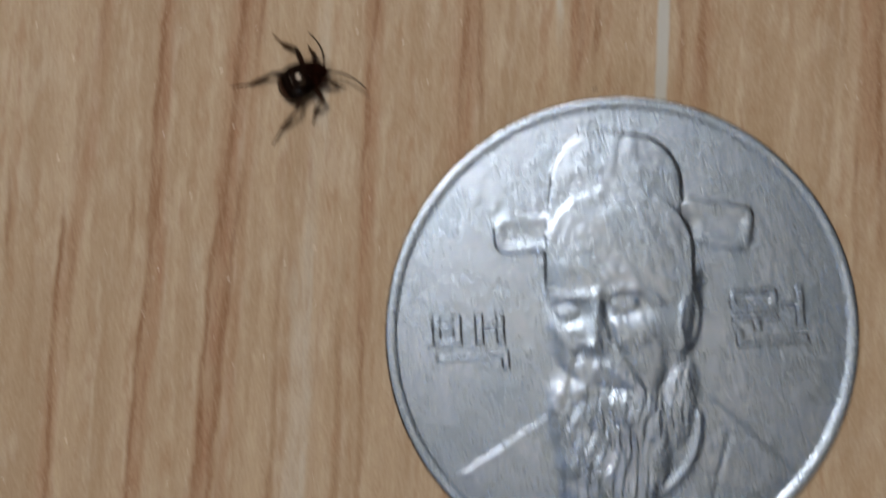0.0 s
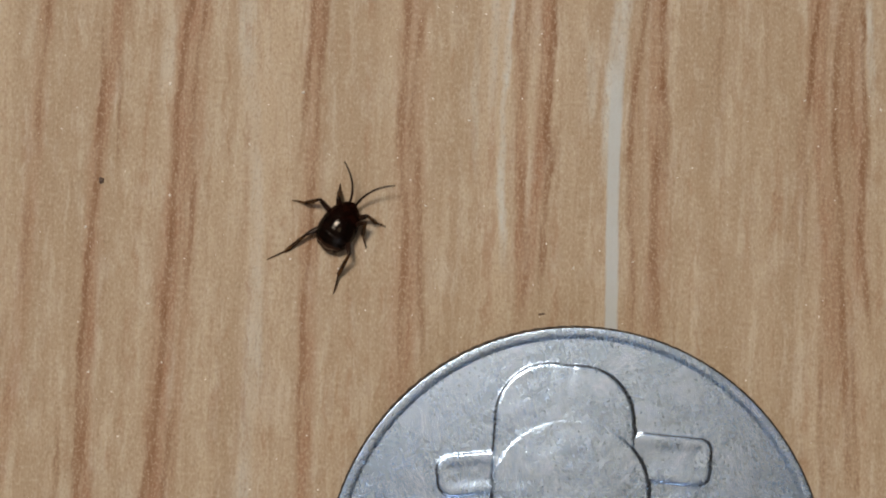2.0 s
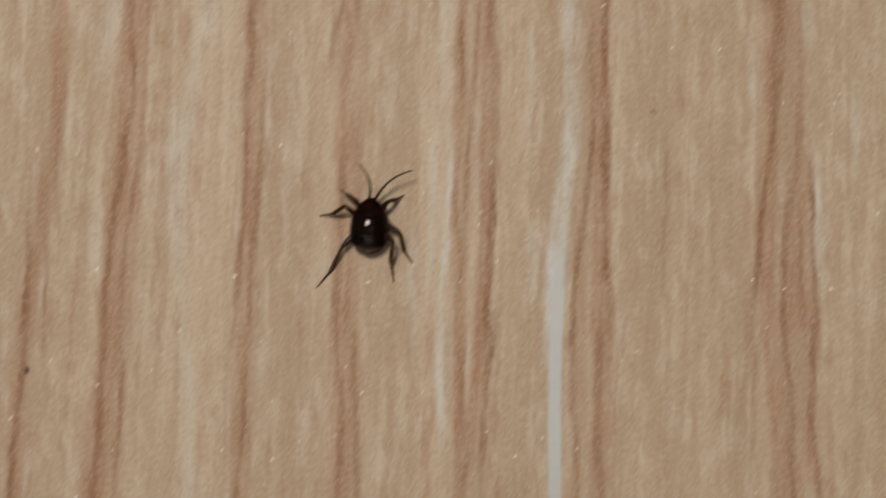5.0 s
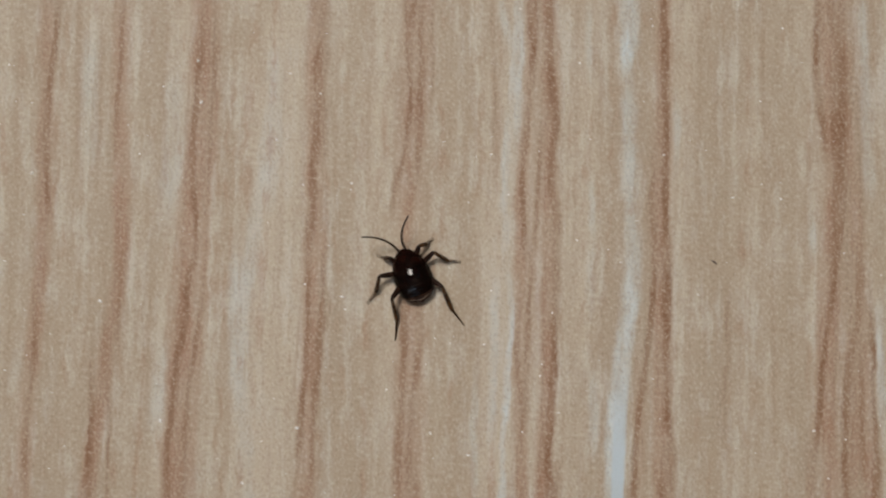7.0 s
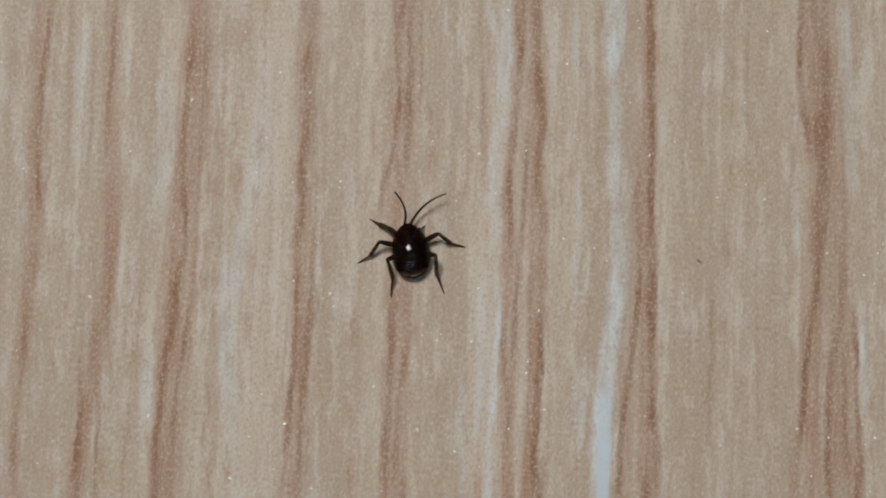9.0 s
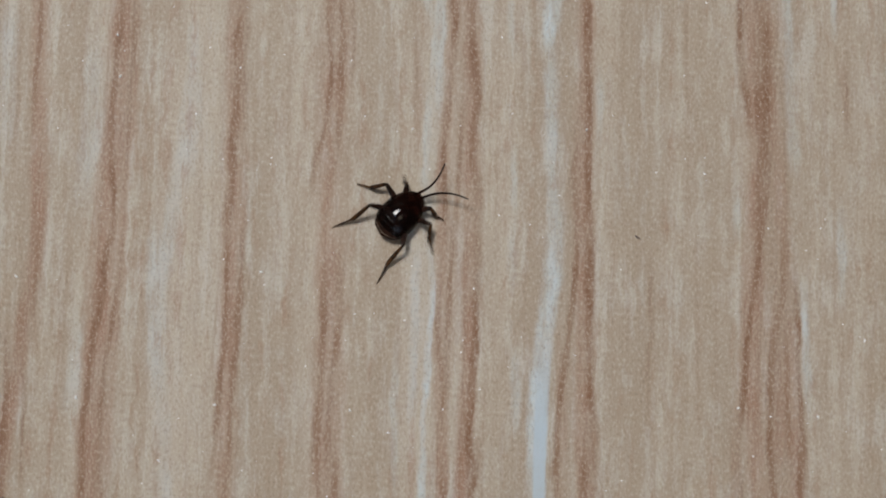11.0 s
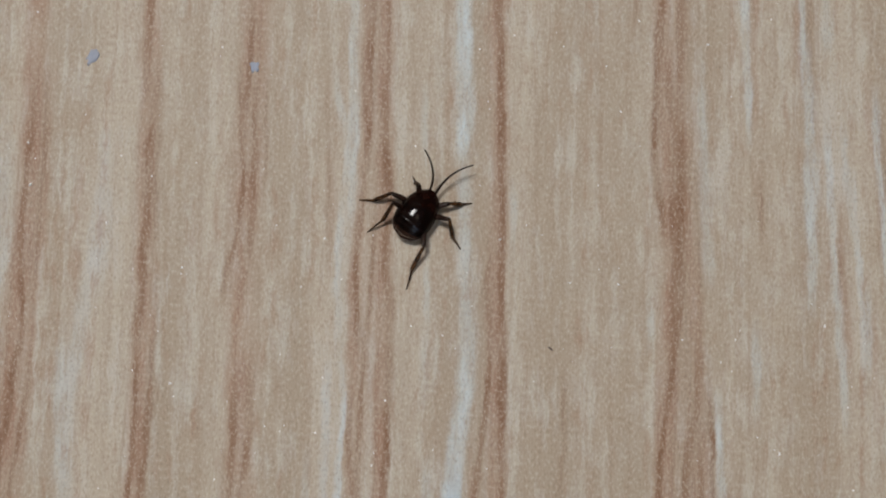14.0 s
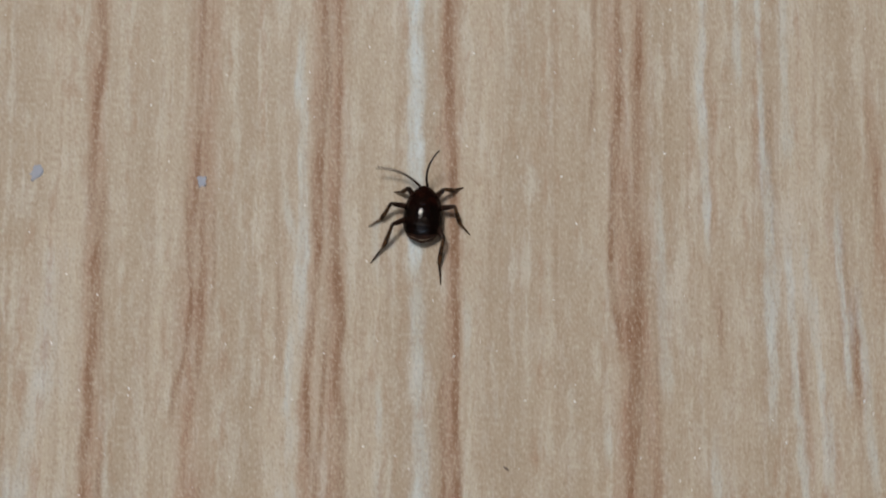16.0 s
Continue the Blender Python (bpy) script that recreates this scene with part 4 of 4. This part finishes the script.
LEGS = {
    # name: hip x, y, z; thigh and shin lengths; the way the knee points
    "L1": ((-0.42, 0.85, 0.42), 0.85, 1.25, (-0.45, 0.7, 1.0)), "R1": ((0.42, 0.85, 0.42), 0.85, 1.25, (0.45, 0.7, 1.0)),
    "L2": ((-0.52, 0.45, 0.42), 1.15, 1.75, (-0.4, 0.7, 1.0)), "R2": ((0.52, 0.45, 0.42), 1.15, 1.75, (0.4, 0.7, 1.0)),
    "L3": ((-0.5, 0.0, 0.42), 1.30, 2.35, (-0.48, 0.1, 1.0)), "R3": ((0.5, 0.0, 0.42), 1.30, 2.35, (0.48, 0.1, 1.0)),
}


def insect():
    bug = new("cockroach_nymph")
    tagged(bug, "tiny dark brown glossy cockroach nymph walking on the floor", "insect")
    abdomen = part("abdomen", shell(-1.03, 0.10, 0.995), SHELL, bug)
    for y0, y1 in ((-1.235, -1.00), (-1.08, -0.90)):
        part("tail_plate", shell(y0, y1, 1.0, 0.02, 8, bow=0.16), SHELL_TAIL, abdomen, "brown rear plate")
    part("tail_edge", shell(-1.125, -1.085, 1.03, 0.0, 4, bow=0.24), SHELL_PALE, abdomen, "pale narrow rear edge")
    for y0, y1 in ((-0.86, -0.64), (-0.66, -0.40), (-0.42, -0.12)):
        part("back_plate", shell(y0, y1, 1.0, 0.014, 8, bow=0.12), SHELL_DULL, abdomen, "duller dark back plate")
    part("thorax", shell(-0.10, 0.62, 1.004, 0.006), SHELL, bug)
    part("pronotum", shell(0.55, 1.32, 1.008, 0.004), SHELL_RED, bug, "reddish dark neck shield")
    head = part("head", shell(1.22, 1.515, 1.0, 0.0, 12), SHELL_RED, bug)
    for side in (-1, 1):
        eye = bmesh.new()
        bmesh.ops.create_uvsphere(eye, u_segments=12, v_segments=8, radius=0.09 * MM, matrix=Matrix.LocRotScale((side * 0.25 * MM, 1.30 * MM, 0.56 * MM), None, (0.7, 1.0, 1.0)))
        part("eye", eye, SHELL, head)
    moving = {}
    for name, (hip, thigh, shin, _) in LEGS.items():
        k = thigh * MM
        femur = tube(bmesh.new(), [(0, 0, 0), (0.2 * k, 0, 0), (0.5 * k, 0, 0.01 * k), (0.8 * k, 0, 0), (0.97 * k, 0, 0), (1.02 * k, 0, 0)],
                     [0.11 * MM, 0.145 * MM, 0.150 * MM, 0.125 * MM, 0.095 * MM, 0.04 * MM], 12, 0.9)
        leg = part("leg", femur, LEG_DARK, bug, "dark jointed leg")
        k = shin * MM
        lower = tube(bmesh.new(), [(0, 0, 0), (0.06 * k, 0, -0.02 * k), (0.25 * k, 0, -0.065 * k), (0.48 * k, 0, -0.11 * k), (0.57 * k, 0, -0.12 * k), (0.62 * k, 0, -0.112 * k), (0.80 * k, 0, -0.05 * k), (1.0 * k, 0, 0.0)],
                     [0.06 * MM, 0.085 * MM, 0.10 * MM, 0.115 * MM, 0.10 * MM, 0.058 * MM, 0.044 * MM, 0.024 * MM], 10)
        for i in range(5):
            s = (0.18 + 0.085 * i) * k
            side = 1 if i % 2 else -1
            tube(lower, [(s, side * 0.06 * MM, -0.22 * s), (s + 0.10 * MM, side * 0.17 * MM, -0.22 * s - 0.03 * MM)], [0.022 * MM, 0.006 * MM], 4)
        moving[name] = (leg, part("tibia", lower, LEG_BROWN, leg, "brown spiny shin and foot"))
    for side, name in ((-1, "AL"), (1, "AR")):
        # feeler: base thicker, bent outward along its length
        pts, radii = [], []
        for i in range(25):
            s = i / 24
            pts.append((2.35 * s * MM, side * 0.42 * (4 * s * (1 - s)) * 0.62 * MM, (0.10 * math.sin(s * 3.0)) * MM))
            radii.append((0.064 - 0.034 * s + (0.008 if i % 2 else 0.0)) * MM)
        moving[name] = part("antenna", tube(bmesh.new(), pts, radii, 7), LEG_DARK, bug, "thin curved feeler")
    return bug, moving


def frame_of(ahead, across):
    """A turn whose x looks ahead and whose y lies across."""
    x = ahead.normalized()
    y = (across - across.dot(x) * x).normalized()
    return Matrix((x, y, x.cross(y))).transposed().to_4x4()


def leg_rows(name, feet):
    """The poses of thigh and shin that set the foot down at each (seconds, x, y) of the body's space, in millimetres."""
    hip, thigh, shin, knee = LEGS[name]
    hip, upper, lower = Vector(hip), [], []
    for t, fx, fy in feet:
        reach = Vector((fx, fy, 0.03)) - hip
        far = min(max(reach.length, abs(thigh - shin) + 0.12), thigh + shin - 0.03)
        way = reach.normalized()
        pole = (Vector(knee) - Vector(knee).dot(way) * way).normalized()
        along = (thigh ** 2 + far ** 2 - shin ** 2) / (2 * far)
        joint = along * way + math.sqrt(max(thigh ** 2 - along ** 2, 0.0)) * pole
        across = pole.cross(way)
        a, b = frame_of(joint, across), frame_of(far * way - joint, across)
        upper.append((t, Matrix.Translation(hip * MM) @ a))
        lower.append((t, Matrix.Translation((thigh * MM, 0, 0)) @ (a.inverted() @ b)))
    return upper, lower


def feeler_rows(side, tips):
    rows = []
    for t, tx, ty in tips:
        base = Vector((side * 0.16, 1.40, 0.60))
        far = math.hypot(tx - base.x, ty - base.y)
        rise = math.degrees(math.acos(min(far / 2.35, 0.985)))
        rows.append((t, pose(base.x * MM, base.y * MM, base.z * MM, 0, -min(rise, 50), math.degrees(math.atan2(ty - base.y, tx - base.x)))))
    return rows


STEPS = {"L1": (-1.25, 1.6, 0.0), "R2": (2.45, -0.2, 0.0), "L3": (-1.9, -2.6, 0.0), "R1": (1.6, 1.5, 0.5), "L2": (-2.55, -0.2, 0.5), "R3": (1.45, -2.9, 0.5)}


def stepping(name, feet):
    """Feet with a walking gait laid into the long rests between rows: three legs forward while three go back."""
    x, y, phase = STEPS[name]
    out = []
    for row, after in zip(feet, feet[1:] + ((99.0, 0, 0),)):
        out.append(row)
        if 1.0 < after[0] - row[0] < 10.0:
            n = int((after[0] - row[0]) / 0.15)
            for k in range(1, n):
                t = row[0] + k * (after[0] - row[0]) / n
                turn = math.sin(math.tau * (2.0 * t + phase))
                edge = min(k, n - k, 3) / 3
                near = row if k < n / 2 else after
                out.append((round(t, 3), near[1] + (x - near[1]) * edge, near[2] + (y + 0.5 * turn - near[2]) * edge))
    return out


def motions():
    walk(bug, [(t, pose(x * MM, y * MM, 0, 0, 0, turn)) for t, x, y, turn in (
        (0, -7.56, 8.72, -59.8), (0.5, -6.21, 9.45, -62), (1, -4.94, 10.34, -53.6), (1.5, -3.51, 12, -38.2), (2, -2.57, 13.29, -27.5), (2.5, -1.68, 14.89, -15.6),
        (3, -0.79, 16.29, -10.6), (3.5, -0.17, 17.76, -9.6), (4, 0.51, 19.35, -1.8), (4.5, 1.27, 21.03, -6.1), (5, 1.63, 22.7, -0.9), (5.2, 1.59, 23.33, 4),
        (7.5, 0.34, 28.66, 25), (8, 0.48, 29.36, 17.5), (8.5, 0.81, 28.76, 11.6), (9, 0.88, 28.73, 11.5), (9.5, 1.47, 28.79, -2.9), (12, 4.69, 30.71, -48),
        (12.5, 5.36, 31.57, -39.9), (13, 6.41, 32.76, -40.3), (13.5, 7.21, 33.97, -34.6), (14, 8.28, 35.2, -32.3), (14.5, 9.46, 36.79, -20.1), (15, 10.18, 38.18, -11.8),
        (15.5, 10.79, 39.73, -5.9), (16, 10.66, 40.88, -0.7))])
    upper, lower = leg_rows("L1", stepping("L1", (
        (0, -1.63, 1.16), (0.5, -1.7, 1.92), (1, -1.19, 1.81), (1.5, -1.3, 1.67), (2, -1.13, 2), (2.5, -1.13, 1.16),
        (3, -1.21, 1.42), (3.5, -1.3, 1.74), (4, -1.32, 2.13), (4.5, -0.88, 1.59), (5, -1.61, 1.85), (5.2, -1.19, 2.32),
        (7.5, -1.66, 1.8), (8, -2.19, 0.92), (8.5, -2.01, 1.35), (9, -1.78, 2.02), (9.5, -1.1, 2.25), (12, -1.79, 1.22),
        (12.5, -1.01, 1.77), (13, -1.28, 1.01), (13.5, -1.12, 1.19), (14, -1.31, 1.57), (14.5, -1.18, 2.1), (15, -1.03, 1.85),
        (15.5, -1.59, 1.1), (16, -1.48, 1.2))))
    walk(moving["L1"][0], upper)
    walk(moving["L1"][1], lower)
    upper, lower = leg_rows("R1", stepping("R1", (
        (0, 1.23, 2.01), (0.5, 1.5, 2.57), (1, 1.91, 1.17), (1.5, 2.14, 0.98), (2, 1.92, 1.33), (2.5, 1.97, 1.79),
        (3, 2.14, 1.59), (3.5, 2.16, 1.62), (4, 1.36, 0.78), (4.5, 1.53, 1.07), (5, 1.52, 1.8), (5.2, 1.64, 0.9),
        (7.5, 1.33, 0.55), (8, 1.24, 0.31), (8.5, 1.02, 2.05), (9, 0.86, 1.31), (9.5, 1.02, 2.21), (12, 1.38, 2.5),
        (12.5, 1.64, 1.14), (13, 1.69, 1.47), (13.5, 1.88, 2.03), (14, 1.81, 2.17), (14.5, 1.75, 0.86), (15, 1.2, 1.11),
        (15.5, 1.41, 0.93), (16, 1.83, 1.61))))
    walk(moving["R1"][0], upper)
    walk(moving["R1"][1], lower)
    upper, lower = leg_rows("L2", stepping("L2", (
        (0, -2.9, -0.31), (0.5, -2.56, -1.27), (1, -2.52, -0.43), (1.5, -2.61, -0.59), (2, -2.75, 0.05), (2.5, -2.55, 0.68),
        (3, -2.71, -0.31), (3.5, -2.66, -0.46), (4, -2.93, -0.13), (4.5, -3.08, -0.13), (5, -2.52, 0.49), (5.2, -2.91, 0.14),
        (7.5, -2.57, -0.27), (8, -2.58, -0.9), (8.5, -2.63, -0.36), (9, -2.66, -0.06), (9.5, -2.29, -0.28), (12, -2.55, -1.38),
        (12.5, -2.6, -0.28), (13, -2.96, 0.29), (13.5, -2.61, -0.91), (14, -2.75, -0.9), (14.5, -2.65, -0.36), (15, -2.74, 0.43),
        (15.5, -2.57, 0.36), (16, -2.59, -0.56))))
    walk(moving["L2"][0], upper)
    walk(moving["L2"][1], lower)
    upper, lower = leg_rows("R2", stepping("R2", (
        (0, 2.28, -0.42), (0.5, 2.67, -0.02), (1, 2.8, 0.53), (1.5, 2.54, 0.42), (2, 1.68, -0.1), (2.5, 2.36, -1.73),
        (3, 2.66, -1.07), (3.5, 2.71, -0.67), (4, 2.69, -0.17), (4.5, 2.64, 0.06), (5, 2.18, -1.52), (5.2, 2.51, 0.2),
        (7.5, 2.88, 0.41), (8, 2.24, -0.18), (8.5, 1.97, 0.74), (9, 2.71, -0.03), (9.5, 2.19, 0.57), (12, 2.85, -0.39),
        (12.5, 1.61, 0.17), (13, 1.95, -0.87), (13.5, 2.69, -0.65), (14, 2.67, 0.01), (14.5, 2.63, -0.01), (15, 2.63, 0.14),
        (15.5, 1.93, -1.79), (16, 2.29, -0.65))))
    walk(moving["R2"][0], upper)
    walk(moving["R2"][1], lower)
    upper, lower = leg_rows("L3", stepping("L3", (
        (0, -1.33, -3.45), (0.5, -1.18, -2.44), (1, -1.54, -3.03), (1.5, -1.72, -3.3), (2, -2.27, -3.16), (2.5, -2.44, -3.02),
        (3, -2.3, -2.62), (3.5, -1.73, -1.91), (4, -2.11, -2.12), (4.5, -2.4, -2.71), (5, -2.39, -3.03), (5.2, -2.27, -2.51),
        (7.5, -1.9, -3.11), (8, -1.22, -2.62), (8.5, -1.16, -2.05), (9, -1.29, -1.98), (9.5, -1.31, -2.41), (12, -1.48, -2.59),
        (12.5, -1.93, -3.35), (13, -1.56, -2.88), (13.5, -1.54, -2.22), (14, -1.49, -1.93), (14.5, -2.13, -2.35), (15, -2.68, -2.86),
        (15.5, -2.3, -2.32), (16, -2.37, -2.28))))
    walk(moving["L3"][0], upper)
    walk(moving["L3"][1], lower)
    upper, lower = leg_rows("R3", stepping("R3", (
        (0, 2.36, -2.77), (0.5, 2.11, -3.03), (1, 1.87, -3.49), (1.5, 1.49, -3.06), (2, 1.46, -2.87), (2.5, 1.32, -2.91),
        (3, 0.6, -2.97), (3.5, 1.04, -3.52), (4, 0.84, -3.38), (4.5, 1.25, -3.02), (5, 1.34, -2.49), (5.2, 1.2, -3.46),
        (7.5, 1.72, -2.47), (8, 1.39, -2.64), (8.5, 1.36, -1.85), (9, 1.34, -2.15), (9.5, 1.51, -2.81), (12, 1.93, -3.25),
        (12.5, 1.64, -2.72), (13, 1.67, -2.84), (13.5, 1.7, -3.23), (14, 1.68, -3.1), (14.5, 1.17, -3.43), (15, 1.25, -2.94),
        (15.5, 1.2, -2.3), (16, 1.03, -3.13))))
    walk(moving["R3"][0], upper)
    walk(moving["R3"][1], lower)
    walk(moving["AL"], feeler_rows(-1, (
        (0, -1.37, 1.48), (0.5, -2.14, 2.4), (1, -1.8, 2.48), (1.5, -2.25, 2.53), (2, -1.3, 2.95), (2.5, -0.85, 3.04),
        (3, -1.38, 3.13), (3.5, -1.51, 2.72), (4, -2.02, 2.67), (4.5, -1.18, 2.95), (5, -0.58, 2.86), (5.2, -1.92, 2.66),
        (7.5, -1.34, 2.75), (8, -1.14, 2.84), (8.5, -1.95, 2.51), (9, -0.35, 2.95), (9.5, 0.24, 3.08), (12, -0.66, 3.17),
        (12.5, -0.69, 2.48), (13, -0.74, 3.46), (13.5, -1.08, 2.64), (14, -1.38, 2.71), (14.5, -1.61, 2.65), (15, -1.15, 2.42),
        (15.5, -0.54, 3.28), (16, -2.45, 2.19))))
    walk(moving["AR"], feeler_rows(1, (
        (0, 1.89, 2.92), (0.5, 0.48, 3.75), (1, 0.71, 3.81), (1.5, 0.93, 3.65), (2, 1.38, 3.26), (2.5, 0.79, 2.58),
        (3, 1.51, 2.5), (3.5, 0.89, 3.35), (4, 1.26, 3.11), (4.5, 1.79, 2.96), (5, 1.87, 2.9), (5.2, 1.21, 3.36),
        (7.5, 0.74, 2.3), (8, 1.6, 2.41), (8.5, 1.2, 2.95), (9, 2.18, 2.68), (9.5, 2.44, 2), (12, 1.4, 3.24),
        (12.5, 1.91, 2.9), (13, 1.56, 3.09), (13.5, 1.32, 2.44), (14, 0.88, 3.66), (14.5, 1.18, 3.17), (15, 1.56, 2.08),
        (15.5, 1.28, 1.78), (16, 0.61, 2.97))))


def flake(name, x, y, length, width, turn, material, thick, label, category, seed, group=""):
    """A thin flake with a ragged outline, lying on the floor."""
    rng = random.Random(seed)
    bm, n = bmesh.new(), 14
    rim = [1 + rng.uniform(-0.45, 0.25) for _ in range(n)]
    tops = []
    for z, k in ((0.0, 1.0), (thick, 0.82)):
        tops.append([bm.verts.new((0.5 * length * k * rim[i] * math.cos(i * math.tau / n) * MM, 0.5 * width * k * rim[i] * math.sin(i * math.tau / n) * MM, z * (1 + rng.uniform(-0.2, 0.2)) * MM)) for i in range(n)])
    for i in range(n):
        bm.faces.new((tops[0][i], tops[0][(i + 1) % n], tops[1][(i + 1) % n], tops[1][i]))
    top = bm.verts.new((0, 0, thick * 1.3 * MM))
    for i in range(n):
        bm.faces.new((tops[1][i], tops[1][(i + 1) % n], top))
    bm.faces.new(tops[0][::-1])
    bmesh.ops.recalc_face_normals(bm, faces=bm.faces)
    ob = finish(name, bm, material)
    ob.matrix_basis = pose(x * MM, y * MM, 0.0, 0, 0, turn)
    return tagged(ob, label, category, group)


def dust():
    # white flakes stand in for bright glints on the embossed floor
    for i, (x, y, r) in enumerate(((-11.79, 8.98, 0.09), (-14.49, 5.40, 0.09), (9.27, 12.14, 0.08), (-10.89, 6.10, 0.07), (1.67, 14.76, 0.08), (-4.88, 11.66, 0.07),
                                   (-10.49, 35.75, 0.10), (-6.67, 34.10, 0.09), (-14.81, 25.69, 0.11), (-3.00, 26.56, 0.10), (-4.81, 20.05, 0.10), (-11.49, 20.03, 0.11),
                                   (-7.31, 17.25, 0.09), (3.60, 19.19, 0.09), (20.34, 21.30, 0.09), (-18.59, 31.79, 0.09), (28.29, 31.09, 0.10), (18.25, 32.53, 0.08),
                                   (22.11, 44.58, 0.09), (12.43, 34.38, 0.09), (26.32, 24.87, 0.09), (1.70, 20.17, 0.09), (-10.42, -1.90, 0.09), (12.21, 12.64, 0.07),
                                   (3.94, 33.95, 0.07), (24.18, 21.09, 0.09), (-10.77, 37.8, 0.08), (15.9, 32.47, 0.07), (31.94, 33.22, 0.09), (16.5, 51.32, 0.09), (19.78, 49.52, 0.09),
                                   (12.7, 49.04, 0.08), (-2.85, 32.14, 0.07), (-15.18, 12.59, 0.09), (-11.11, 14.44, 0.09), (-19.54, 8.93, 0.09), (-2.45, 11.32, 0.08), (-19.86, 3.65, 0.09),
                                   (-7.61, -0.76, 0.09), (-18.11, -11.0, 0.1), (-21.6, 10.48, 0.09))):
        flake("glint_speck", x, y, 1.9 * r, 1.3 * r, 40 * i, GLINT, 0.04, "tiny white flake standing for a glint on the floor", "speck", i, "bright specks on the floor")
    flake("paint_fleck", -0.05, 42.2, 0.70, 0.56, 75, LINT, 0.012, "small bluish-white fleck of paint on the floor", "fleck", 31, "flecks on the floor")
    flake("paint_fleck", -7.97, 42.29, 1.12, 0.48, 58, LINT, 0.012, "longer bluish-white fleck of paint on the floor", "fleck", 32, "flecks on the floor")
    flake("crumb", -14.57, 14.96, 0.36, 0.26, 110, CRUMB, 0.08, "small dark crumb on the floor", "crumb", 33, "crumbs on the floor")
    flake("crumb", 15.15, 29.26, 0.36, 0.10, 150, CRUMB, 0.04, "thin dark splinter on the floor", "crumb", 34, "crumbs on the floor")
    flake("crumb", 7.83, 9.74, 0.34, 0.10, 10, CRUMB, 0.04, "thin dark splinter on the floor", "crumb", 35, "crumbs on the floor")
    # fine white grains strewn all over, in place of the floor's small glints
    rng = random.Random(11)
    bm = bmesh.new()
    for _ in range(800):
        x, y, r = rng.uniform(-30, 40), rng.uniform(-20, 60), rng.choice((0.016, 0.02, 0.026, 0.032, 0.042))
        m = Matrix.LocRotScale((x * MM, y * MM, r * 0.35 * MM), Euler((0, 0, rng.uniform(0, 3))), (r * MM * rng.uniform(0.8, 1.6), r * MM, r * MM * 0.6))
        bmesh.ops.create_icosphere(bm, subdivisions=1, radius=1.0, matrix=m)
    tagged(finish("dust", bm, GLINT, False), "fine white grains standing for glints over the floor", "dust", kind="stuff")


room()
coin()
dust()
bug, moving = insect()
motions()
